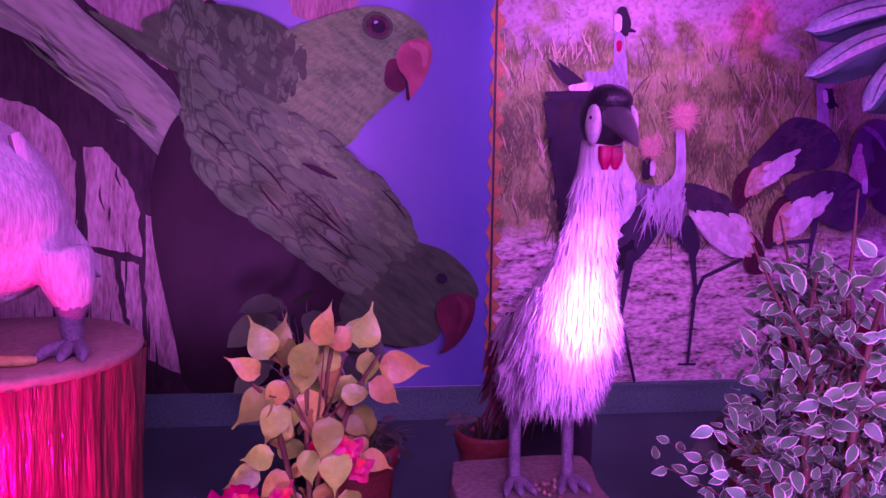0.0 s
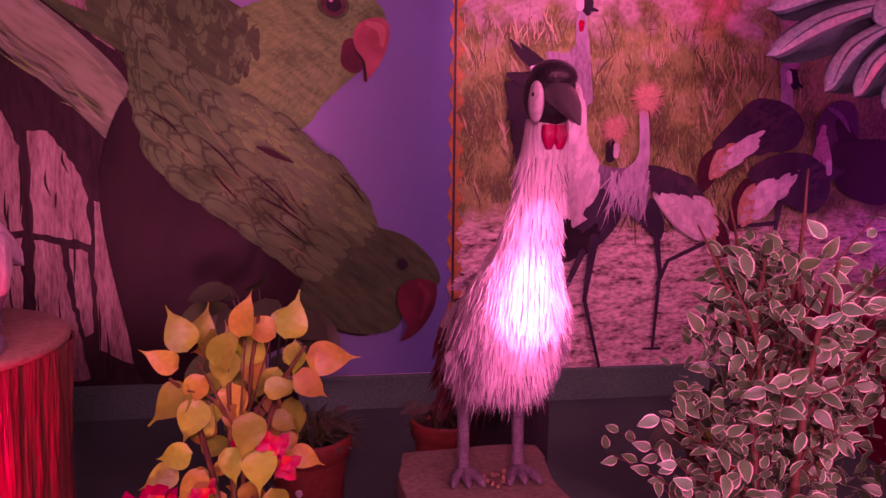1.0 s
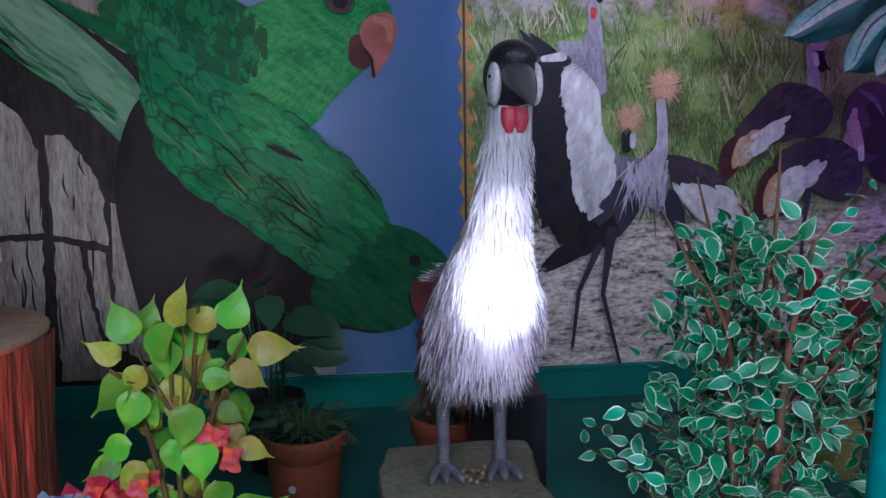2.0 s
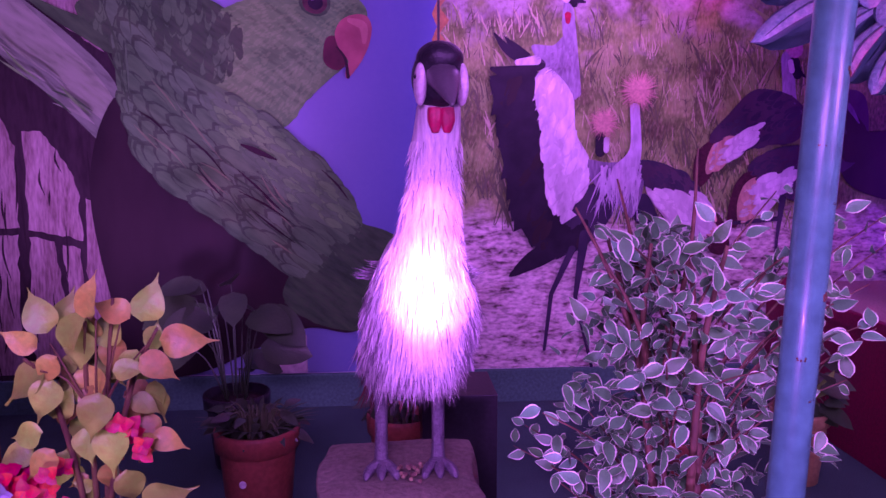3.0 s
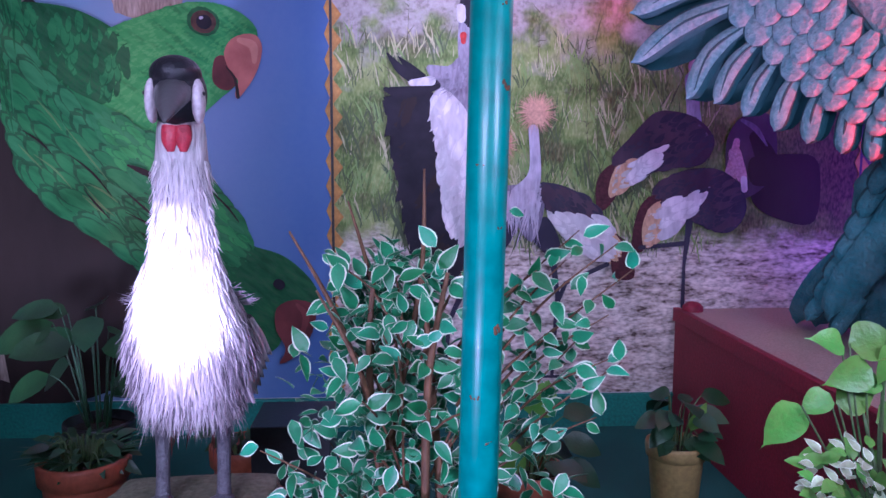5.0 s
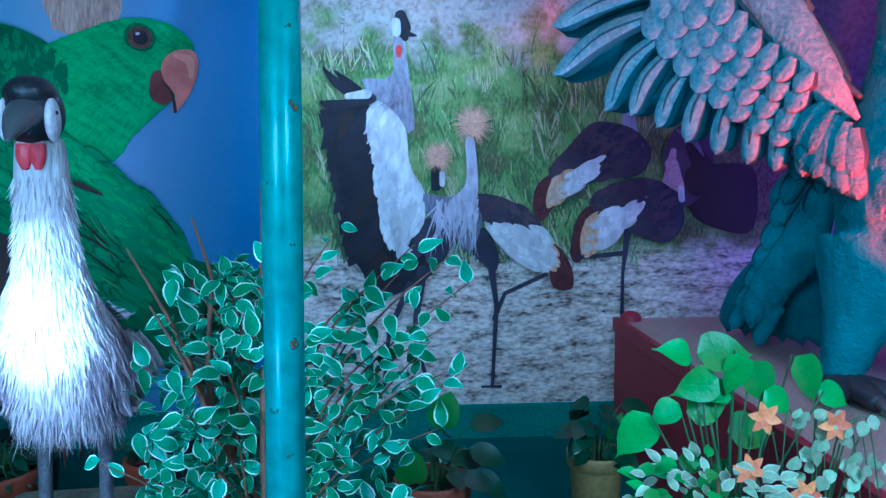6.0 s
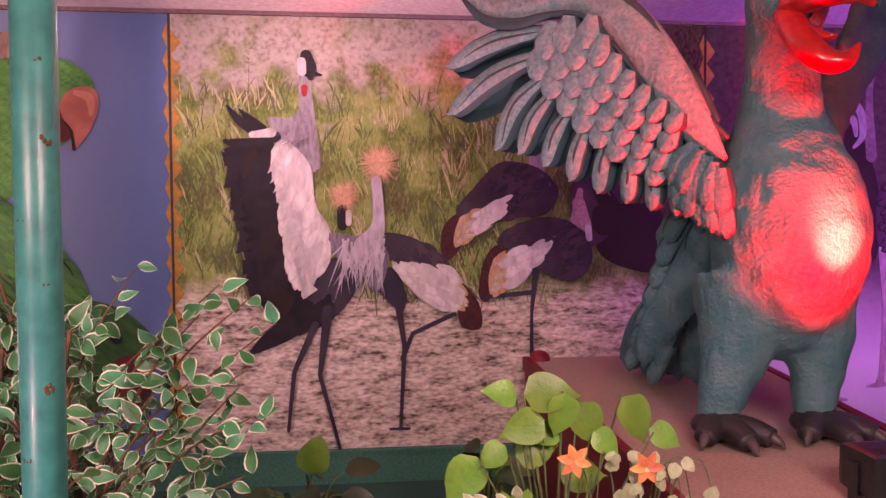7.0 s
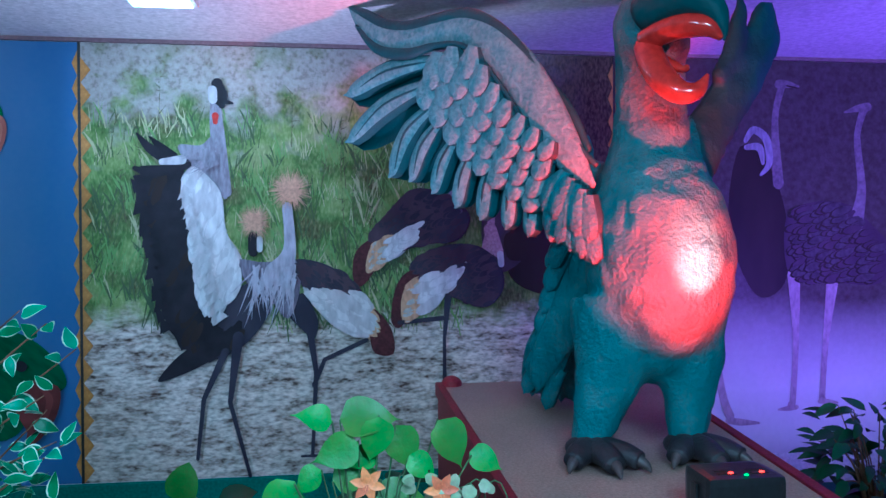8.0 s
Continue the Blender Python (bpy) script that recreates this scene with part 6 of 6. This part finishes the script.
    for k in range(1120):
        h = rnd.uniform(0.32, 1.13)
        a, r = rnd.uniform(0, 6.28), rnd.uniform(0.02, 0.185 if h < 0.95 else 0.12)
        m = Matrix.Translation((-0.05 + r * math.cos(a), r * 0.8 * math.sin(a) + 0.03, h)) @ Euler((rnd.uniform(-1.5, 0.4), rnd.uniform(-1, 1), rnd.uniform(0, 6.28))).to_matrix().to_4x4() @ Matrix.Scale(rnd.uniform(0.65, 1.05), 4)
        vs = [bm.verts.new(m @ c) for c in co]
        for ids, mi in fs:
            bm.faces.new([vs[q] for q in ids]).material_index = mi
    for k in range(230):
        m = Matrix.Translation((rnd.uniform(0.08, 0.3), rnd.uniform(-0.06, 0.12), rnd.uniform(0.4, 0.95))) @ Euler((rnd.uniform(-1.5, 0.4), rnd.uniform(-1, 1), rnd.uniform(0, 6.28))).to_matrix().to_4x4() @ Matrix.Scale(rnd.uniform(0.65, 1.05), 4)
        vs = [bm.verts.new(m @ c) for c in co]
        for ids, mi in fs:
            bm.faces.new([vs[q] for q in ids]).material_index = mi
    tagged(part("inner_foliage", bm, [M_LEAF, M_RIM], thing), kind="stuff")


ficus()


def croton():
    """Artificial vine with large pointed leaves from green to orange, small blossoms below."""
    rnd = random.Random(4)
    o = Vector((0.68, 2.1, FLOOR))
    thing = base("croton_plant", o, "artificial plant with large green and orange leaves", "plant")
    pot(thing, 0.12, 0.09, 0.26, M_TERRA)
    green = leaf_mesh("croton_leaf", 0.088, 0.06, [M_CROTON], 0.7, 0.22, 0.3, 10, 0.8, 0.06, True)
    orange = leaf_mesh("croton_leaf_orange", 0.088, 0.056, [M_CROTON2], 0.7, 0.22, 0.35, 10, 0.8, 0.07, True)
    stems = [((0, 0), (0.01, 0.0, 0.98)), ((0.02, 0.0), (0.14, -0.02, 0.97)), ((-0.02, 0), (-0.09, -0.02, 0.92)), ((0.01, 0.02), (0.06, 0, 1.02))]
    for (x, y), tip in stems:
        stem_part(thing, [(x, y, 0.22, 0.007), (x + 0.01, y, 0.6, 0.006), ((x + tip[0]) / 2, y, 0.85, 0.005), (*tip, 0.003)])
    # tip leaves on the two raised sprays, the hanging ones below them, and the small low tuft
    spots = [(0.015, 1.0, 88, 1, 0.9), (-0.085, 0.955, 112, 0, 1.0), (-0.03, 0.945, 66, 0, 1.0), (0.085, 0.975, 62, 0, 1.0), (0.07, 0.985, 150, 1, 0.9), (0.12, 0.945, 6, 1, 1.1), (0.10, 0.93, -30, 1, 0.9), (0.02, 0.945, -70, 1, 0.9),
             (-0.05, 0.925, 230, 1, 0.8), (-0.10, 0.93, 150, 1, 0.8), (-0.075, 0.90, 215, 0, 1.1), (-0.06, 0.885, 255, 0, 0.95), (-0.01, 0.90, 275, 1, 1.0), (0.03, 0.87, 268, 0, 1.0), (0.04, 0.80, 272, 0, 1.05), (0.055, 0.83, 330, 0, 0.7),
             (0.06, 0.72, 285, 0, 0.9), (0.02, 0.72, 265, 1, 0.9), (0.09, 0.66, 20, 0, 1.1), (0.05, 0.66, 200, 0, 0.9), (-0.07, 0.80, 195, 0, 0.8), (-0.05, 0.77, 235, 1, 0.8), (-0.02, 0.79, 300, 0, 0.8), (-0.06, 0.74, 260, 0, 0.9),
             (-0.10, 0.76, 205, 0, 0.8), (-0.02, 0.68, 250, 0, 0.8), (0.0, 0.62, 280, 0, 0.9), (0.07, 0.92, 250, 0, 0.8), (-0.02, 0.86, 300, 1, 0.75), (0.05, 0.90, 20, 0, 0.7)]
    for x, z, ang, kind, size in spots:
        a = radians(ang + rnd.uniform(-8, 8))
        put_leaf(orange if kind else green, thing, (x + 0.02, rnd.uniform(-0.07, 0.03), z), (math.cos(a), rnd.uniform(-0.45, 0.1), math.sin(a)), (rnd.uniform(-0.6, 0.6), -1, rnd.uniform(0.1, 0.8)), size)
    for k in range(22):
        x, h = rnd.uniform(-0.08, 0.11), 0.74 + 0.25 * rnd.random()
        a = radians(rnd.choice((70, 110, 200, 250, 280, 320)) + rnd.uniform(-20, 20))
        put_leaf(rnd.choice((green, orange, green, green)), thing, (x + 0.02, rnd.uniform(0.0, 0.07), h), (math.cos(a), rnd.uniform(-0.3, 0.2), math.sin(a)), (rnd.uniform(-0.7, 0.7), -1, rnd.uniform(0.0, 0.8)), rnd.uniform(0.6, 0.95))
    for k in range(34):
        a = rnd.uniform(0, 6.28)
        h = 0.5 + 0.42 * rnd.random()
        put_leaf(rnd.choice((green, green, orange)), thing, (0.01 + 0.05 * math.cos(a), 0.05 + 0.04 * math.sin(a), h), (math.cos(a) * 0.8, 0.2 + 0.3 * math.sin(a), rnd.uniform(-1, 0.1)), (rnd.uniform(-0.6, 0.6), -1, rnd.uniform(0.1, 0.8)), rnd.uniform(0.45, 0.75))
    for tip in ((0.06, 0.98), (-0.06, 0.95), (0.1, 0.94), (0.02, 0.99), (-0.08, 0.9)):
        stem_part(thing, [(0.02, 0, 0.8, 0.003), (0.02 + tip[0] * 0.5, -0.02, 0.88, 0.0025), (tip[0] + 0.02, -0.03, tip[1], 0.0015)], None, "twig", 5)
    blossoms("blossom_cluster", (0.59, 2.05), 0.90, rnd, M_REDFLOWER, 22, 0.07, "cluster of red artificial blossoms under the croton")
    blossoms("blossom_cluster", (0.53, 2.02), 0.90, rnd, M_PURPLE, 8, 0.045, "cluster of violet artificial blossoms under the croton")
    blossoms("blossom_cluster", (0.735, 2.08), 0.985, rnd, M_REDFLOWER, 9, 0.06, "red artificial blossoms between croton leaves")


def blossoms(name, xy, z, rnd, mat, count, spread, label):
    o = Vector((*xy, FLOOR))
    thing = base(name, o, label, "flowers")
    petal = leaf_mesh("petal", 0.026, 0.024, [mat], 0.7, 0.3, 0.2, 4, 0.7)
    stem_part(thing, [(0, 0, 0.0, 0.004), (0.01, 0, 0.4, 0.003), (0, 0, z - FLOOR, 0.002)], M_GREENSTEM)
    for k in range(count):
        c = Vector((rnd.uniform(-1, 1) * spread, rnd.uniform(-0.5, 0.5) * spread, z - FLOOR + rnd.uniform(-0.8, 0.5) * spread))
        for j in range(4):
            a = j * 1.57 + rnd.random()
            put_leaf(petal, thing, c, (math.cos(a), -0.35, math.sin(a)), (0, -1, 0.2), rnd.uniform(0.7, 1.1), "petal")


croton()


def bush_pot(name, xy, r, h, potmat, label, n, leaf, rise, spread, seed, group="", stalk=M_GREENSTEM, lean=0.0):
    """A potted plant: stalks from the soil with a leaf at each end."""
    rnd = random.Random(seed)
    thing = base(name, (*xy, FLOOR), label, "potted plant", group or "potted plants before the murals")
    pot(thing, r, r * 0.68, h, potmat)
    for k in range(n):
        a = rnd.uniform(0, 6.28)
        q = spread * rnd.uniform(0.3, 1.0)
        z = h * 0.9 + rise * rnd.uniform(0.2, 1.0)
        tip = Vector((q * math.cos(a) + lean, q * 0.8 * math.sin(a), z))
        root = Vector((0.3 * r * math.cos(a), 0.3 * r * math.sin(a), h * 0.88))
        st = stem_part(thing, [(*root, 0.004), (*(root.lerp(tip, 0.5) + Vector((0, 0, 0.05))), 0.003), (*tip, 0.002)], stalk, "stalk", 5)
        put_leaf(leaf, st, tip, (math.cos(a), math.sin(a) - 0.3, rnd.uniform(-0.6, 0.3)), (rnd.uniform(-0.4, 0.4), -0.7, 0.8), rnd.uniform(0.65, 1.15))
    return thing


deep = leaf_mesh("deep_leaf", 0.12, 0.075, [M_DEEP], 0.7, 0.15, 0.25, 6, 0.8, 0.03)
broad = leaf_mesh("broad_leaf", 0.2, 0.125, [M_DEEP], 0.7, 0.12, 0.2, 6, 0.6)
small = leaf_mesh("small_leaf", 0.07, 0.03, [M_DEEP], 0.7, 0.2, 0.3, 5, 0.9)
spiky = leaf_mesh("strap_leaf", 0.17, 0.022, [M_DEEP], 0.7, 0.3, 0.5, 5, 0.5)
t1 = bush_pot("potted_plant", (0.80, 3.15), 0.135, 0.385, M_TERRA, "terracotta pot with low dark green foliage", 60, small, 0.1, 0.13, 31)
for k in range(24):
    a = k * 2.4
    put_leaf(spiky, t1, (0.04 * math.cos(a), 0.04 * math.sin(a), 0.36), (math.cos(a), math.sin(a), 1.0), (0, 0, 1), 0.9)
lab = bmesh.new()
lathe(lab, [(0.012, 0), (0.012, 0.002), (0.01, 0.0025)], 16)
st = part("sticker", lab, M_LABEL, t1, "small round white sticker")
st.matrix_basis = pose(-0.03, -0.1165, 0.235, 83, 0, -14)
tall = bush_pot("rubber_plant", (0.62, 3.75), 0.13, 0.3, M_BLACK, "dark rubber plant with broad round leaves", 17, broad, 0.5, 0.2, 33, "", M_DEEP)
put_leaf(broad, tall, (0.12, -0.12, 0.52), (0.9, -0.2, -0.1), (0, -0.8, 0.5), 1.0)
bush_pot("potted_plant", (1.27, 3.3), 0.12, 0.36, M_TERRA, "terracotta pot with small leaves behind the crane", 20, small, 0.1, 0.12, 35)
t2 = bush_pot("potted_plant", (2.79, 3.43), 0.108, 0.285, M_YELLOWPOT, "ochre pot with dark drooping green foliage", 26, deep, 0.2, 0.12, 37)
put_leaf(leaf_mesh("yellow_leaf", 0.13, 0.05, [M_POTHOS], 0.7, 0.3, 0.0), t2, (0.03, -0.05, 0.34), (0.35, -0.3, 1), (0, -1, 0.2), 1.0)
ribbed = leaf_mesh("ribbed_leaf", 0.13, 0.1, [M_POTHOS], 0.7, 0.2, 0.1, 7, 0.6, 0.03)
t3 = bush_pot("potted_plant", (2.17, 3.05), 0.12, 0.36, M_TERRA, "terracotta pot with dark leaves and two bright ribbed ones", 22, deep, 0.18, 0.16, 39)
put_leaf(ribbed, t3, (0.02, -0.02, 0.52), (0.3, -0.3, 1), (0, -1, 0.3), 1.0)
put_leaf(ribbed, t3, (-0.07, -0.06, 0.36), (0.1, -0.4, 1), (0, -1, 0.3), 1.0)
shrub_leaf = leaf_mesh("shrub_leaf", 0.1, 0.042, [M_DEEP], 0.7, 0.2, 0.3, 5, 0.85)
rs = bush_pot("potted_plant", (4.66, 3.3), 0.14, 0.3, M_BLACK, "dark leafy shrub beside the platform", 40, shrub_leaf, 0.4, 0.24, 41, "", M_STEM)
rnd = random.Random(43)
for k in range(130):
    a, r = rnd.uniform(0, 6.28), 0.26 * math.sqrt(rnd.random())
    put_leaf(shrub_leaf, rs, (r * math.cos(a), r * math.sin(a) * 0.8, 0.3 + 0.38 * rnd.random()), (math.cos(a), math.sin(a) - 0.3, rnd.uniform(-0.3, 0.7)), (rnd.uniform(-0.4, 0.4), -0.5, 0.8), rnd.uniform(0.7, 1.1))


def pothos():
    """Artificial pothos with big bright leaves, orange star flowers and pale trailing sprigs."""
    rnd = random.Random(9)
    thing = base("pothos_plant", (2.72, 2.15, FLOOR), "artificial pothos with bright green leaves", "plant")
    pot(thing, 0.13, 0.1, 0.3, M_BLACK)
    big = leaf_mesh("pothos_leaf", 0.108, 0.078, [M_POTHOS], 0.7, 0.22, 0.25, 9, 0.65, 0.03, True)
    for tip in ((-0.03, 0.05, 0.8), (0.03, 0.05, 0.82), (0.08, 0.05, 0.78)):
        stem_part(thing, [(0, 0, 0.25, 0.006), (tip[0] * 0.4, 0, 0.6, 0.005), (*tip, 0.003)], M_GREENSTEM)
    for x, z, turn, size in ((-0.049, 0.934, 5, 1.15), (-0.013, 0.89, 200, 0.95), (-0.065, 0.81, 15, 0.9), (-0.14, 0.808, 235, 1.1), (-0.065, 0.932, 160, 0.75), (0.023, 0.769, 0, 1.05), (0.149, 0.929, -60, 1.05), (0.062, 0.918, -70, 0.95), (-0.087, 0.835, 215, 0.7), (0.218, 0.851, -25, 0.75), (0.029, 0.94, -100, 0.9), (0.025, 0.859, 190, 0.7), (0.089, 0.859, -40, 0.7)):
        a = radians(turn)
        put_leaf(big, thing, (x, 0.08 + rnd.uniform(-0.02, 0.03), z), (math.cos(a), rnd.uniform(-0.25, 0.05), math.sin(a)), (rnd.uniform(-0.3, 0.3), -1, rnd.uniform(0.3, 0.8)), size)
        stem_part(thing, [(0, 0.02, 0.55, 0.003), (x * 0.6, 0.06, 0.5 + 0.4 * (z - 0.3), 0.0025), (x, 0.08, z, 0.002)], M_GREENSTEM, "stalk", 5)
    for k in range(10):
        a = rnd.uniform(3.4, 6.0)
        put_leaf(big, thing, (rnd.uniform(-0.1, 0.12), rnd.uniform(0.06, 0.12), rnd.uniform(0.5, 0.72)), (math.cos(a), 0.0, math.sin(a)), (rnd.uniform(-0.6, 0.6), -1, 0.4), rnd.uniform(0.5, 0.8))
    sprig_t = base("flower_spray", (2.84, 2.1, FLOOR), "orange star flowers with pale round sprigs", "flowers")
    disc = leaf_mesh("round_leaf", 0.026, 0.026, [M_PALELEAF], 0.7, 0.1, 0.1, 5, 0.55)
    petal = leaf_mesh("petal", 0.04, 0.022, [M_FLOWER], 0.7, 0.2, 0.15, 4, 0.7)
    for k in range(7):
        x1 = rnd.uniform(-0.08, 0.16)
        pts = [(0, 0, 0.3, 0.003), (x1 * 0.5, -0.02, 0.75, 0.002), (x1, -0.03, 0.82 + 0.06 * rnd.random(), 0.0015), (x1 * 1.3, -0.05, 0.66, 0.001)]
        stem_part(sprig_t, pts, M_GREENSTEM, "stalk", 5)
        for j in range(11):
            z = 0.62 + 0.24 * rnd.random()
            a = rnd.uniform(0, 6.28)
            put_leaf(disc, sprig_t, (x1 * (0.7 + 0.4 * rnd.random()) + rnd.uniform(-0.015, 0.015), -0.04 + rnd.uniform(-0.02, 0.02), z), (math.cos(a), -0.3, math.sin(a)), (0.2, -1, 0.3), rnd.uniform(0.7, 1.2))
    for x, z in ((0.011, 0.845), (-0.145, 0.767), (-0.12, 0.862), (-0.039, 0.718)):
        for j in range(6):
            a = j * 1.047 + 2.0 * x
            put_leaf(petal, sprig_t, (x, -0.06, z), (math.cos(a), -0.2, math.sin(a)), (0, -1, 0.2), 0.8, "petal")
        stem_part(sprig_t, [(0, 0, 0.45, 0.002), (x * 0.7, -0.03, z - 0.06, 0.0015), (x, -0.055, z, 0.0015)], M_GREENSTEM, "stalk", 5)
    shrub = base("mottled_shrub", (2.63, 2.02, FLOOR), "small artificial shrub with mottled pale and green leaves", "plant")
    stem_part(shrub, [(0, 0, 0, 0.006), (0, 0, 0.4, 0.005), (0, 0, 0.76, 0.003)])
    tiny = leaf_mesh("tiny_leaf", 0.034, 0.02, [M_PALELEAF, M_RIM], 0.7, 0.2, 0.2, 4, 0.8)
    tiny2 = leaf_mesh("tiny_green_leaf", 0.04, 0.024, [M_POTHOS], 0.7, 0.2, 0.2, 4, 0.8)
    for k in range(210):
        a = rnd.uniform(0, 6.28)
        r = 0.14 * math.sqrt(rnd.random())
        put_leaf(rnd.choice((tiny, tiny, tiny2)), shrub, (r * math.cos(a) * 1.2, r * math.sin(a), 0.66 + 0.16 * rnd.random() - 0.5 * r), (math.cos(a), math.sin(a) - 0.5, rnd.uniform(-0.3, 0.8)), (0, -0.6, 0.8), rnd.uniform(0.7, 1.2))


pothos()


# ---- stage lamp on the platform ----
par = base("stage_lamp", (3.64, 2.47, 0.79), "black stage lamp with small red indicator lights", "stage lamp")
bm = bmesh.new()
box(bm, (-0.1, -0.07, 0.02), (0.1, 0.07, 0.13), 0.02)
part("housing", bm, M_BLACK, par, "", False)
for x in (-0.108, 0.102):
    solid("bracket", (x, -0.015, 0.0), (x + 0.006, 0.015, 0.1), M_BLACK, par, 0.001)
for x in (-0.062, 0.022):
    solid("vent_slot", (x, -0.045, 0.1302), (x + 0.045, -0.033, 0.1322), M_LINE, par, 0.0005, "narrow black vent slot")
    solid("vent_slot", (x, -0.02, 0.1302), (x + 0.045, -0.008, 0.1322), M_LINE, par, 0.0005, "narrow black vent slot")
for x, y, mat, what in ((-0.03, -0.039, M_LED, "lit red indicator"), (0.05, -0.039, M_LED, "lit red indicator"), (0.0, -0.058, glow("green_indicator", (0.02, 0.6, 0.1), 1.5), "dim green indicator")):
    bm = bmesh.new()
    ball(bm, (x, y, 0.133), (0.007, 0.005, 0.003), 0, 10)
    part("indicator", bm, mat, par, what)
